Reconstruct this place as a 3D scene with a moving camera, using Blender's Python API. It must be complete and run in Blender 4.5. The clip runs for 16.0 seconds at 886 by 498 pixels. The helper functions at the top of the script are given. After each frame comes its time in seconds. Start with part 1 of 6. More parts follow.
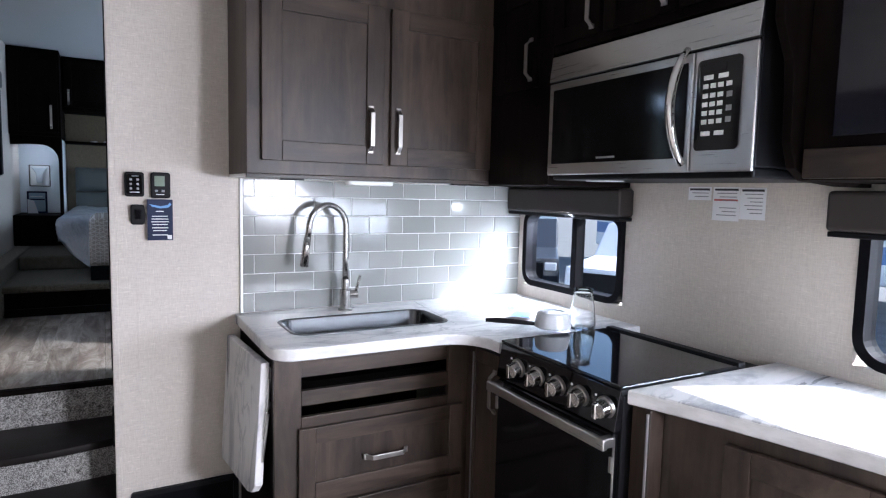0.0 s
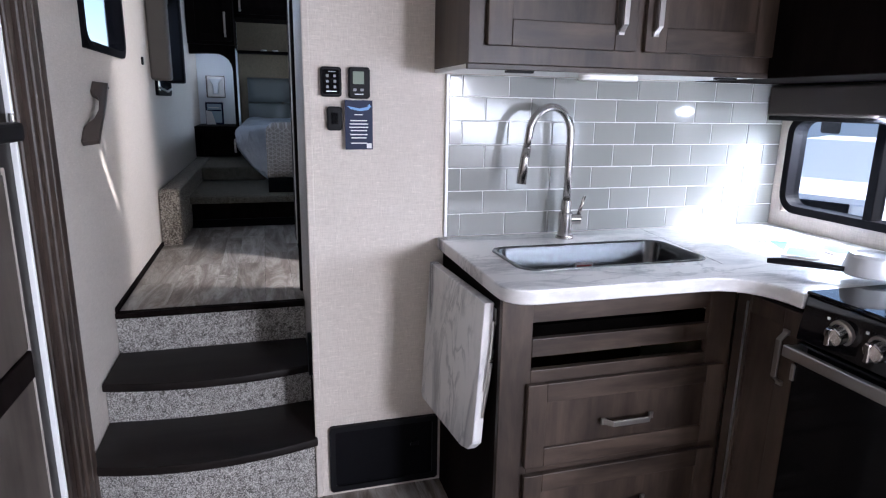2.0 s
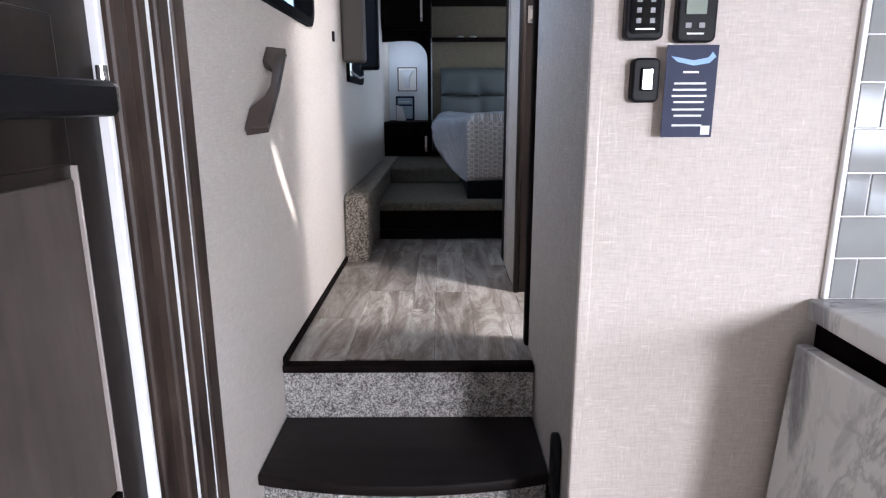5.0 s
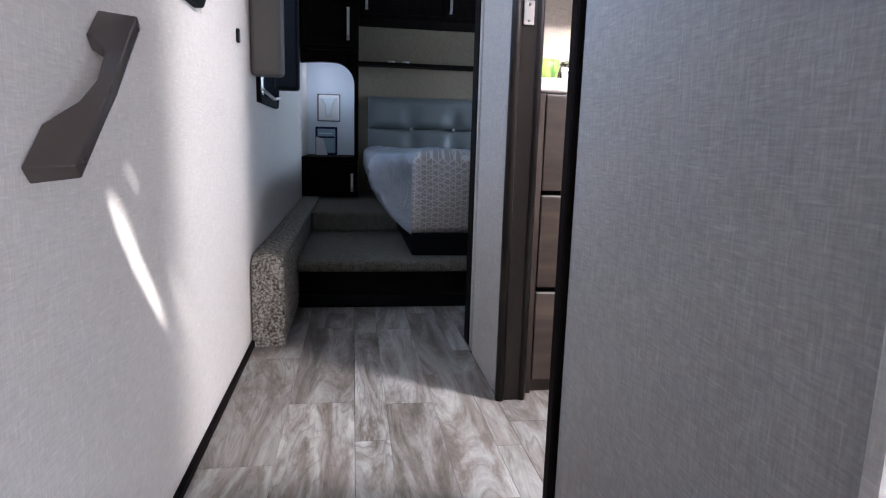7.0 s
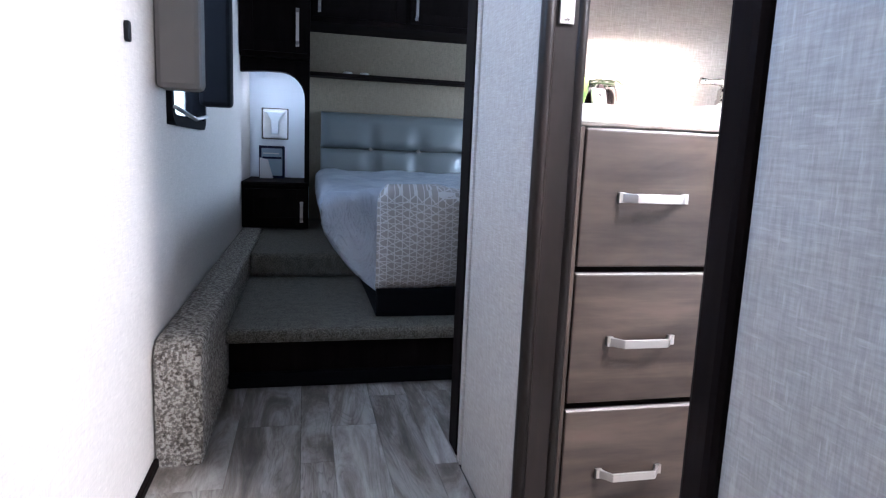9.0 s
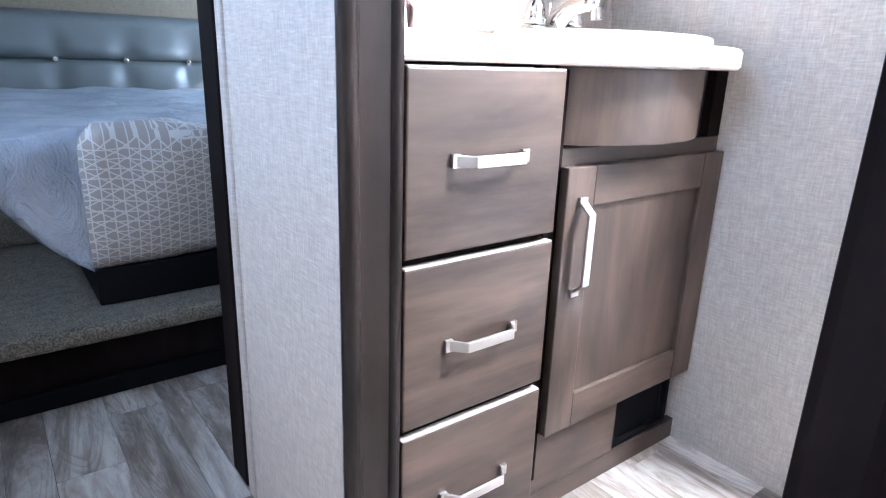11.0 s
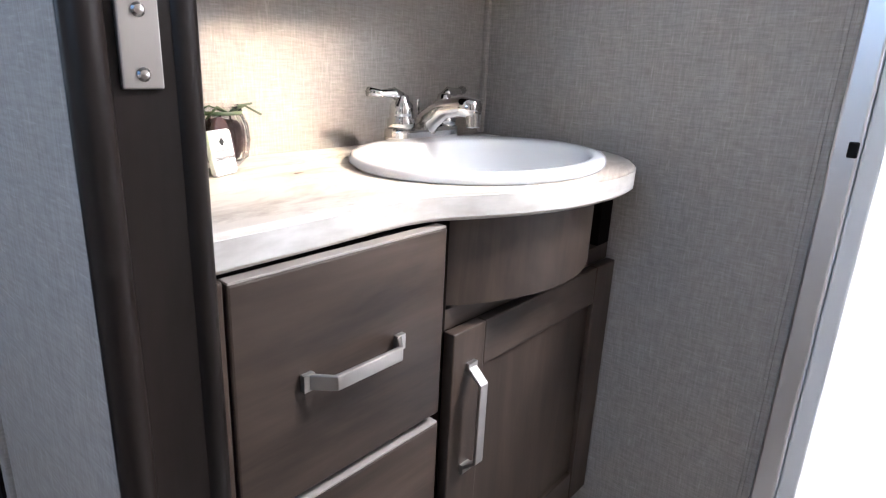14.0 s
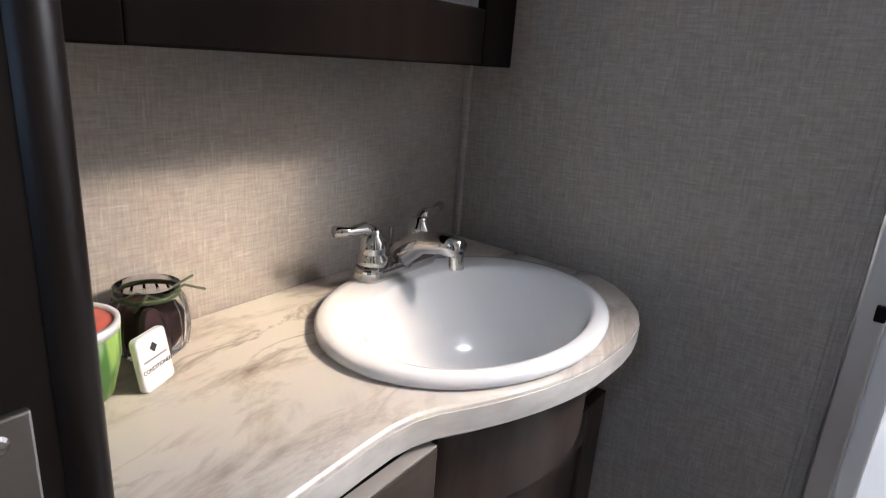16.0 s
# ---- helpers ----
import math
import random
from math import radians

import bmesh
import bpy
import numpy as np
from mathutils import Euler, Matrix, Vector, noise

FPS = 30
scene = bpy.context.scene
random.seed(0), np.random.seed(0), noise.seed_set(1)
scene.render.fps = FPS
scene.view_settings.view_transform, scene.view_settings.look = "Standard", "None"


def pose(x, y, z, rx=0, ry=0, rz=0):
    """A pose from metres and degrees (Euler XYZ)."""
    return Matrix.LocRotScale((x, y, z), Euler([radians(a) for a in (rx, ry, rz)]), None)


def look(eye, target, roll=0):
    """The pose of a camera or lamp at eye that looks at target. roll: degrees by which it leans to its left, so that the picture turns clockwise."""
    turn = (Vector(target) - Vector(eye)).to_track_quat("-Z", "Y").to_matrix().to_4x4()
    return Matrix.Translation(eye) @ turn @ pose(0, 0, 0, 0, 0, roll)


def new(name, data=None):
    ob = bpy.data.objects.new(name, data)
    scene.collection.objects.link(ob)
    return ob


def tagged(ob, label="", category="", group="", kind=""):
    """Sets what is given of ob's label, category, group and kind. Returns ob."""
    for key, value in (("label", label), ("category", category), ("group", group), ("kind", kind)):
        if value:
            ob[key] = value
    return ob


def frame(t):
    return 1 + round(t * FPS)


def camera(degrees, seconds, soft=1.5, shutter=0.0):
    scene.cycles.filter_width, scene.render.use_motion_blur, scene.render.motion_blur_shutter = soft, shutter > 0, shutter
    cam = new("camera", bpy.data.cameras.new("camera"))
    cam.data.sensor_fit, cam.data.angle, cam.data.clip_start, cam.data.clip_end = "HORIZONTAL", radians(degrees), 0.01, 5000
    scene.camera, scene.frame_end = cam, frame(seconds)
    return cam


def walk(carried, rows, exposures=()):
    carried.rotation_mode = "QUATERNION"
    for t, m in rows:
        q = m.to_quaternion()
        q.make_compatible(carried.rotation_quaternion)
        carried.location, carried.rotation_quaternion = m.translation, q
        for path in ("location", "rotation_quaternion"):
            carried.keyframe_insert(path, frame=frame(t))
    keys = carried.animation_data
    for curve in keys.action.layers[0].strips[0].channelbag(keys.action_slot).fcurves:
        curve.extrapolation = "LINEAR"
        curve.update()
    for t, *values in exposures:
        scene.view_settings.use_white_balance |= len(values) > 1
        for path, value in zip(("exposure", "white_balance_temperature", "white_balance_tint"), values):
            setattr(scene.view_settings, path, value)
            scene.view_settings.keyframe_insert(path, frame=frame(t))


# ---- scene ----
cam = camera(72.0, 16.0, soft=1.2)
PATH = [
    (0, (0.055, -0.306, 1.412), (1.022, 1.435, 1.228), 1.4),
    (0.5, (0.032, -0.191, 1.396), (0.874, 1.611, 1.181), 2.4),
    (1, (-0.001, -0.028, 1.393), (0.725, 1.816, 1.123), 1.8),
    (1.5, (-0.05, 0.117, 1.38), (0.577, 1.987, 1.053), 0.3),
    (2, (-0.051, 0.223, 1.356), (0.494, 2.091, 0.893), 1.0),
    (2.5, (-0.02, 0.37, 1.307), (0.384, 2.251, 0.759), 1.7),
    (3, (-0.023, 0.504, 1.294), (0.136, 2.419, 0.741), 1.4),
    (3.5, (-0.065, 0.64, 1.275), (-0.014, 2.568, 0.749), 1.8),
    (4, (-0.134, 0.821, 1.275), (-0.121, 2.767, 0.813), 0.5),
    (4.2, (-0.154, 0.883, 1.275), (-0.14, 2.827, 0.807), -0.5),
    (6.3, (-0.229, 1.545, 1.258), (-0.219, 3.512, 0.893), 1.2),
    (6.5, (-0.265, 1.651, 1.264), (-0.128, 3.621, 0.944), 1.7),
    (7, (-0.294, 1.811, 1.256), (-0.001, 3.759, 0.908), 1.6),
    (7.5, (-0.292, 1.931, 1.244), (0.053, 3.869, 0.891), 2.2),
    (8, (-0.277, 2.103, 1.262), (0.01, 4.062, 0.984), 1.6),
    (8.2, (-0.282, 2.15, 1.277), (-0.02, 4.114, 1.006), 2.5),
    (10.3, (-0.265, 2.687, 1.389), (0.713, 4.375, 0.951), 2.4),
    (10.5, (-0.258, 2.709, 1.396), (0.785, 4.353, 0.941), 2.7),
    (11, (-0.222, 2.743, 1.39), (0.938, 4.262, 0.8), 1.9),
    (11.5, (-0.185, 2.776, 1.367), (1.04, 4.176, 0.633), 1.7),
    (12, (-0.147, 2.809, 1.374), (1.167, 4.108, 0.608), 4.1),
    (12.5, (-0.113, 2.859, 1.401), (1.268, 4.113, 0.681), 4.9),
    (13, (-0.077, 2.889, 1.491), (1.318, 4.117, 0.752), 3.7),
    (13.5, (-0.061, 2.903, 1.543), (1.367, 4.137, 0.881), 3.0),
    (14, (-0.042, 2.944, 1.573), (1.418, 4.171, 0.972), 2.7),
    (14.5, (-0.011, 3.022, 1.598), (1.526, 4.143, 0.98), 3.0),
    (15, (0.032, 3.081, 1.656), (1.62, 4.112, 1.012), 5.2),
    (15.5, (0.052, 3.094, 1.71), (1.643, 4.116, 1.057), 4.3),
    (16, (0.072, 3.104, 1.741), (1.633, 4.201, 1.139), 4.3),
]
EXPOSURE = [(0, 2.2, 5650, 14), (2.5, 2.1, 5650, 17), (4, 2.65, 5800, 17), (6.5, 2.4, 5700, 16), (7, 2.5, 5500, 17), (7.5, 2.85, 5500, 17), (8, 2.95, 5420, 18), (10.5, 3.6, 5220, 15), (11, 3.8, 5220, 15), (12.1, 3.9, 5250, 15), (12.5, 3.5, 5270, 15), (13, 3.05, 5300, 14), (13.5, 2.45, 5400, 14), (14.5, 1.5, 5500, 14), (15.4, 1.0, 5560, 14), (16, 0.8, 5600, 14)]
walk(cam, [(t, look(eye, target, roll)) for t, eye, target, roll in PATH], exposures=EXPOSURE)

XR_OUT, XL_WALL = 1.87, -0.63

# ---- world, sun, daylight at the openings, lamps ----
world = bpy.data.worlds.new("sky")
scene.world = world
world.use_nodes = True
wn = world.node_tree.nodes
sky = wn.new("ShaderNodeTexSky")
sky.sky_type, sky.sun_disc = "NISHITA", False
SUN_DIR = Vector((-1.0, 0.42, -0.80)).normalized()
sky.sun_elevation = math.asin(-SUN_DIR.z)
sky.sun_rotation = math.atan2(-SUN_DIR.x, -SUN_DIR.y)
wn["Background"].inputs["Strength"].default_value = 0.075
world.node_tree.links.new(sky.outputs[0], wn["Background"].inputs["Color"])


def lamp(name, kind, energy, colour, m, **kw):
    d = bpy.data.lights.new(name, kind)
    d.energy, d.color = energy, colour
    for key, value in kw.items():
        setattr(d, key, value)
    o = new(name, d)
    o.matrix_world = m
    return o


lamp("sconce_bulb", "POINT", 0.24, (0.85, 0.93, 1.0), Matrix.Translation((-0.47, 6.30, 1.66)), shadow_soft_size=0.04)
lamp("sun", "SUN", 5.0, (1.0, 0.95, 0.88), look((8, 0, 8), Vector((8, 0, 8)) + SUN_DIR), angle=radians(0.5))


def window_light(name, at, to, w, h, energy, colour=(0.92, 0.96, 1.0)):
    return lamp(name, "AREA", energy, colour, look(at, to), shape="RECTANGLE", size=w, size_y=h)


window_light("sky_light_stove_window", (1.885, 1.84, 1.337), (1.70, 1.98, 1.0), 0.44, 0.03, 7)
window_light("sky_light_dinette_window", (1.90, -0.15, 1.2), (0.6, 1.1, 0.0), 1.3, 0.4, 8)
window_light("sky_light_rear_window_right", (1.90, -2.42, 1.4), (0.75, 0.6, -4.2), 0.75, 0.75, 76, (1.0, 0.97, 0.96))
window_light("sky_light_rear_window_left", (-0.70, -2.0, 1.5), (0.6, 0.6, 0.8), 1.3, 0.8, 1.1)
window_light("sky_light_hall_window", (-0.675, 2.975, 2.075), (0.95, 3.2, 1.5), 0.55, 0.09, 0.95, (0.62, 0.80, 1.0))
window_light("sky_light_bedroom_window", (-0.69, 4.37, 1.67), (0.5, 4.7, 1.2), 0.5, 0.5, 0.75, (0.70, 0.85, 1.0))
# added lamp in an unseen opening, to brighten the headboard end
window_light("sky_light_bedroom_window_far", (XR_OUT, 5.75, 1.75), (0.0, 6.0, 1.4), 0.8, 0.6, 4.0, (0.70, 0.87, 1.0))
# two added lamps below the capped ceiling hole: broad light, narrow warm beam
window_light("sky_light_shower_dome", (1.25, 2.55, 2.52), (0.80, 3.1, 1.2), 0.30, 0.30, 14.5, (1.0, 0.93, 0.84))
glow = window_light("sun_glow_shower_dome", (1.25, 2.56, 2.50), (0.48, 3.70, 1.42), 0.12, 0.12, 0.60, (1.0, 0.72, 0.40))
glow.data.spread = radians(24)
# added spot lamps draw the slanting streak of light on the left wall
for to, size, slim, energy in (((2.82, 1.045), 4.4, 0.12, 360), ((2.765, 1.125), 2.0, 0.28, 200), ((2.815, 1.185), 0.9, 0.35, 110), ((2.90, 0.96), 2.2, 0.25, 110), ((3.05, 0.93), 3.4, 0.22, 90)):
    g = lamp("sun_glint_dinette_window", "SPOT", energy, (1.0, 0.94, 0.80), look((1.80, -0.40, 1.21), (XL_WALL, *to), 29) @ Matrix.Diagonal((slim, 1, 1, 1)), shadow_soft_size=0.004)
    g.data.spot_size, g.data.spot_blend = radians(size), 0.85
scene.view_settings.exposure = 0.0

# ---- materials ----


def mat(name, base=(0.5, 0.5, 0.5), rough=0.5, metal=0.0, **kw):
    m = bpy.data.materials.new(name)
    m.use_nodes = True
    b = m.node_tree.nodes["Principled BSDF"]
    b.inputs["Base Color"].default_value = (*base, 1)
    b.inputs["Roughness"].default_value = rough
    b.inputs["Metallic"].default_value = metal
    for key, value in kw.items():
        b.inputs[key.replace("_", " ")].default_value = value
    return m


class Net:
    """Short-hand for one material's nodes."""

    def __init__(self, m):
        self.m, self.t = m, m.node_tree
        self.b = self.t.nodes["Principled BSDF"]

    def node(self, kind, **kw):
        n = self.t.nodes.new(kind)
        for key, value in kw.items():
            n.inputs[key].default_value = value
        return n

    def link(self, a, b):
        self.t.links.new(a, b)

    def coords(self, scale=(1, 1, 1), turn=(0, 0, 0)):
        g = self.node("ShaderNodeNewGeometry")
        mp = self.node("ShaderNodeMapping")
        mp.inputs["Scale"].default_value = scale
        mp.inputs["Rotation"].default_value = turn
        self.link(g.outputs["Position"], mp.inputs["Vector"])
        return mp.outputs["Vector"]

    def noise(self, vec, scale, detail=4.0, rough=0.55, distortion=0.0):
        n = self.node("ShaderNodeTexNoise", Scale=scale, Detail=detail, Roughness=rough, Distortion=distortion)
        if vec is not None:
            self.link(vec, n.inputs["Vector"])
        return n.outputs["Fac"]

    def ramp(self, fac, stops):
        r = self.node("ShaderNodeValToRGB")
        e = r.color_ramp.elements
        while len(e) < len(stops):
            e.new(0.5)
        for el, (p, c) in zip(e, stops):
            el.position, el.color = p, (*c, 1)
        self.link(fac, r.inputs["Fac"])
        return r.outputs["Color"]

    def maths(self, op, a, b):
        n = self.t.nodes.new("ShaderNodeMath")
        n.operation = op
        for s, v in zip(n.inputs, (a, b)):
            if isinstance(v, (int, float)):
                s.default_value = v
            else:
                self.link(v, s)
        return n.outputs[0]

    def mix(self, fac, a, b, blend="MIX"):
        n = self.t.nodes.new("ShaderNodeMix")
        n.data_type, n.blend_type = "RGBA", blend
        for s, v in zip((n.inputs[0], n.inputs[6], n.inputs[7]), (fac, a, b)):
            if isinstance(v, (int, float)):
                s.default_value = v
            elif isinstance(v, tuple):
                s.default_value = (*v, 1)
            else:
                self.link(v, s)
        return n.outputs[2]

    def bump(self, fac, strength=0.3, distance=0.002):
        n = self.node("ShaderNodeBump", Strength=strength, Distance=distance)
        self.link(fac, n.inputs["Height"])
        self.link(n.outputs["Normal"], self.b.inputs["Normal"])

    def base(self, c):
        self.link(c, self.b.inputs["Base Color"])

    def rough(self, f, lo, hi):
        n = self.node("ShaderNodeMapRange")
        n.inputs["To Min"].default_value, n.inputs["To Max"].default_value = lo, hi
        self.link(f, n.inputs["Value"])
        self.link(n.outputs[0], self.b.inputs["Roughness"])


def linen_mat(name, lo, mid, hi):
    """Woven linen wall covering: crossing threads, some lighter slubs."""
    m = mat(name, mid, 0.75)
    k = Net(m)
    across = k.noise(k.coords((36, 36, 330)), 1.0, 3, 0.6)
    up = k.noise(k.coords((330, 330, 34)), 1.0, 3, 0.6)
    slub = k.noise(k.coords((42, 42, 300), (0, 0, 0)), 0.8, 2, 0.5)
    slub_up = k.noise(k.coords((300, 300, 42)), 0.8, 2, 0.5)
    weave = k.maths("MULTIPLY", k.maths("ADD", across, up), 0.5)
    c = k.ramp(weave, [(0.36, lo), (0.5, mid), (0.64, hi)])
    s = k.maths("MAXIMUM", slub, slub_up)
    spots = k.ramp(s, [(0.63, (0, 0, 0)), (0.72, (1, 1, 1))])
    c = k.mix(k.maths("MULTIPLY", spots, 0.42), c, tuple(min(1, v * 1.28) for v in hi))
    big = k.noise(k.coords((1, 1, 1)), 1.6, 3)
    c = k.mix(0.12, c, k.ramp(big, [(0.3, lo), (0.7, hi)]))
    k.base(c)
    k.bump(weave, 0.35, 0.0012)
    return m


def wood_mat(name, dark, mid, light, turn=(0, 0, 0), along="z", rough=0.42, scale=1.0, spec=0.38):
    """Stained wood with grain along one axis."""
    m = mat(name, mid, rough, 0.0, Specular_IOR_Level=spec)
    k = Net(m)
    s = {"z": (15, 15, 1.5), "x": (1.5, 15, 15), "y": (15, 1.5, 15)}[along]
    v = k.coords(tuple(q * scale for q in s), turn)
    info = k.node("ShaderNodeObjectInfo")
    add = k.t.nodes.new("ShaderNodeVectorMath")
    add.operation = "ADD"
    sc = k.maths("MULTIPLY", info.outputs["Random"], 40.0)
    k.link(v, add.inputs[0])
    k.link(sc, add.inputs[1])
    g = k.noise(add.outputs[0], 1.0, 6, 0.6, 0.6)
    fine = k.noise(add.outputs[0], 6.0, 3, 0.6)
    blotch = k.noise(k.coords({"z": (7, 7, 3), "x": (3, 7, 9), "y": (7, 3, 9)}[along]), 1.0, 4, 0.6, 0.5)
    c = k.ramp(g, [(0.36, dark), (0.5, mid), (0.64, light)])
    c = k.mix(0.5, c, k.ramp(blotch, [(0.36, dark), (0.64, light)]))
    c = k.mix(0.10, c, k.ramp(fine, [(0.35, dark), (0.65, light)]))
    c = k.mix(1.0, c, k.ramp(info.outputs["Random"], [(0.0, (0.82, 0.82, 0.82)), (1.0, (1.0, 1.0, 1.0))]), "MULTIPLY")
    k.base(c)
    k.rough(blotch, rough - 0.06, rough + 0.12)
    k.bump(fine, 0.12, 0.0008)
    return m


M_LINEN = linen_mat("linen_wall", (0.462, 0.416, 0.366), (0.53, 0.48, 0.427), (0.588, 0.536, 0.478))
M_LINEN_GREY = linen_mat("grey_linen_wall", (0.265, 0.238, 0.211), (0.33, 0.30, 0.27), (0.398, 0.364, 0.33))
M_WOOD = wood_mat("walnut_stained_wood", (0.0135, 0.0082, 0.0054), (0.042, 0.0278, 0.0196), (0.094, 0.0655, 0.0485))
M_WOOD_X = wood_mat("walnut_stained_wood_cross", (0.0135, 0.0082, 0.0054), (0.042, 0.0278, 0.0196), (0.094, 0.0655, 0.0485), along="x")
M_WOOD_Y = wood_mat("walnut_stained_wood_lengthwise", (0.0135, 0.0082, 0.0054), (0.042, 0.0278, 0.0196), (0.094, 0.0655, 0.0485), along="y")
# near-black wood: dark-stained parts, and walnut with shade put into its colour
M_DARKWOOD = wood_mat("espresso_and_shaded_walnut", (0.0035, 0.0025, 0.0022), (0.0065, 0.0046, 0.0042), (0.012, 0.0085, 0.0078), rough=0.6, spec=0.02)
M_TREAD = wood_mat("espresso_tread", (0.006, 0.0045, 0.0042), (0.011, 0.008, 0.0075), (0.019, 0.0145, 0.013), along="x", rough=0.42, spec=0.16)
M_TRIM = wood_mat("brown_trim", (0.0065, 0.0045, 0.0036), (0.0135, 0.0094, 0.0075), (0.024, 0.0170, 0.0138), rough=0.34, spec=0.20)
M_DOOR = wood_mat("weathered_oak_panel", (0.040, 0.031, 0.026), (0.078, 0.061, 0.051), (0.125, 0.102, 0.086), rough=0.55, scale=0.6)

# pale colour for strips that paint light caught on edges
M_PALE_HIGHLIGHT = mat("pale_edge_highlight", (0.34, 0.30, 0.275), 0.22)
M_PLANK = mat("grey_oak_plank", (0.3, 0.27, 0.24), 0.45)
k = Net(M_PLANK)
info = k.node("ShaderNodeObjectInfo")
v = k.coords((11.5, 2.0, 11.5))
add = k.t.nodes.new("ShaderNodeVectorMath")
k.link(v, add.inputs[0])
k.link(k.maths("MULTIPLY", info.outputs["Random"], 60.0), add.inputs[1])
g = k.noise(add.outputs[0], 0.8, 8, 0.70, 1.5)
gg = k.noise(add.outputs[0], 5.0, 5, 0.65, 0.8)
c = k.ramp(g, [(0.35, (0.065, 0.048, 0.036)), (0.44, (0.165, 0.138, 0.114)), (0.51, (0.31, 0.288, 0.268)), (0.61, (0.50, 0.487, 0.47))])
c = k.mix(0.22, c, k.ramp(gg, [(0.35, (0.14, 0.12, 0.105)), (0.65, (0.50, 0.46, 0.42))]))
# wandering growth rings, here and there
bands = k.maths("FRACT", k.maths("MULTIPLY", k.noise(add.outputs[0], 0.42, 4, 0.55, 0.9), 26.0), 0.0)
rim = k.ramp(bands, [(0.0, (1, 1, 1)), (0.22, (0.15, 0.15, 0.15)), (0.5, (0, 0, 0)), (0.9, (0, 0, 0)), (1.0, (1, 1, 1))])
where = k.ramp(k.noise(add.outputs[0], 0.33, 2, 0.5), [(0.40, (0.05, 0.05, 0.05)), (0.60, (1, 1, 1))])
c = k.mix(k.maths("MULTIPLY", k.maths("MULTIPLY", rim, where), 0.55), c, (0.085, 0.068, 0.056))
c = k.mix(1.0, c, k.ramp(info.outputs["Random"], [(0.0, (0.60, 0.57, 0.53)), (0.5, (0.86, 0.84, 0.81)), (1.0, (1.0, 0.97, 0.93))]), "MULTIPLY")
k.base(c)
k.rough(gg, 0.36, 0.55)
k.bump(gg, 0.15, 0.0008)


def carpet_mat(name, dark, mid, light, grain=210.0):
    m = mat(name, mid, 0.95)
    k = Net(m)
    v = k.coords()
    a = k.noise(v, grain, 2, 0.7)
    b = k.noise(v, 45.0, 3, 0.6)
    c = k.ramp(a, [(0.40, dark), (0.5, mid), (0.59, light)])
    k.base(k.mix(0.3, c, k.ramp(b, [(0.35, dark), (0.65, light)])))
    k.bump(a, 0.9, 0.006)
    return m


M_CARPET = carpet_mat("speckled_carpet", (0.06, 0.055, 0.048), (0.25, 0.235, 0.215), (0.58, 0.56, 0.53))
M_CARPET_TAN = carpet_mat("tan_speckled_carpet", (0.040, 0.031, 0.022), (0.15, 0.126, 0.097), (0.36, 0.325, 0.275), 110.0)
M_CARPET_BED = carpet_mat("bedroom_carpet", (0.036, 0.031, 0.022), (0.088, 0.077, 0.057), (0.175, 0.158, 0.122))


def marble_mat(name, ground, cloud, vein, scale=3.0, turn=(0, 0, 0.5), stretch=2.6):
    m = mat(name, ground, 0.28)
    k = Net(m)
    v = k.coords((1, stretch, 1), turn)
    a = k.noise(v, scale, 7, 0.66, 1.0)
    b = k.noise(v, scale * 1.6, 5, 0.6, 0.9)
    c = k.ramp(a, [(0.38, cloud), (0.52, ground)])
    veins = k.ramp(b, [(0.44, (0, 0, 0)), (0.485, (1, 1, 1)), (0.53, (0, 0, 0))])
    patchy = k.ramp(k.noise(v, scale * 0.9, 2), [(0.42, (0, 0, 0)), (0.62, (1, 1, 1))])
    k.base(k.mix(k.maths("MULTIPLY", k.maths("MULTIPLY", veins, patchy), 0.7), c, vein))
    k.rough(a, 0.22, 0.38)
    return m


M_MARBLE = marble_mat("white_marble_laminate", (0.68, 0.67, 0.66), (0.33, 0.335, 0.35), (0.24, 0.245, 0.26), 2.4, (0.7, 0.2, 0.5), 2.6)
M_EDGE = mat("pale_laminate_edge", (0.64, 0.63, 0.62), 0.3)
k = Net(M_EDGE)
k.base(k.ramp(k.noise(k.coords((1, 1, 3)), 14.0, 4), [(0.35, (0.54, 0.53, 0.52)), (0.65, (0.70, 0.69, 0.68))]))
M_EDGE_WARM = mat("pale_beige_laminate_edge", (0.60, 0.57, 0.53), 0.3)
k = Net(M_EDGE_WARM)
k.base(k.ramp(k.noise(k.coords((1, 1, 3)), 16.0, 4), [(0.35, (0.50, 0.47, 0.43)), (0.65, (0.66, 0.63, 0.59))]))
M_MARBLE_BEIGE = marble_mat("beige_marble_laminate", (0.60, 0.55, 0.49), (0.33, 0.275, 0.225), (0.19, 0.145, 0.108), 3.4, (0, 0, -0.35), 2.5)

M_TILE = mat("grey_glazed_tile", (0.27, 0.28, 0.27), 0.10)
k = Net(M_TILE)
info = k.node("ShaderNodeObjectInfo")
k.base(k.ramp(info.outputs["Random"], [(0.0, (0.22, 0.225, 0.215)), (1.0, (0.27, 0.272, 0.257))]))
k.bump(k.noise(k.coords((1, 1, 1)), 9.0, 2), 0.10, 0.004)
M_GROUT = mat("white_grout", (0.74, 0.74, 0.73), 0.8)
M_STEEL = mat("brushed_steel", (0.55, 0.54, 0.52), 0.28, 1.0)
k = Net(M_STEEL)
br = k.noise(k.coords((300, 6, 300)), 1.0, 3)
k.rough(br, 0.22, 0.38)
k.bump(br, 0.06, 0.0004)
M_GUN = mat("brushed_gunmetal", (0.40, 0.385, 0.37), 0.26, 1.0)
M_SINK = mat("dark_brushed_steel", (0.12, 0.124, 0.128), 0.22, 1.0)
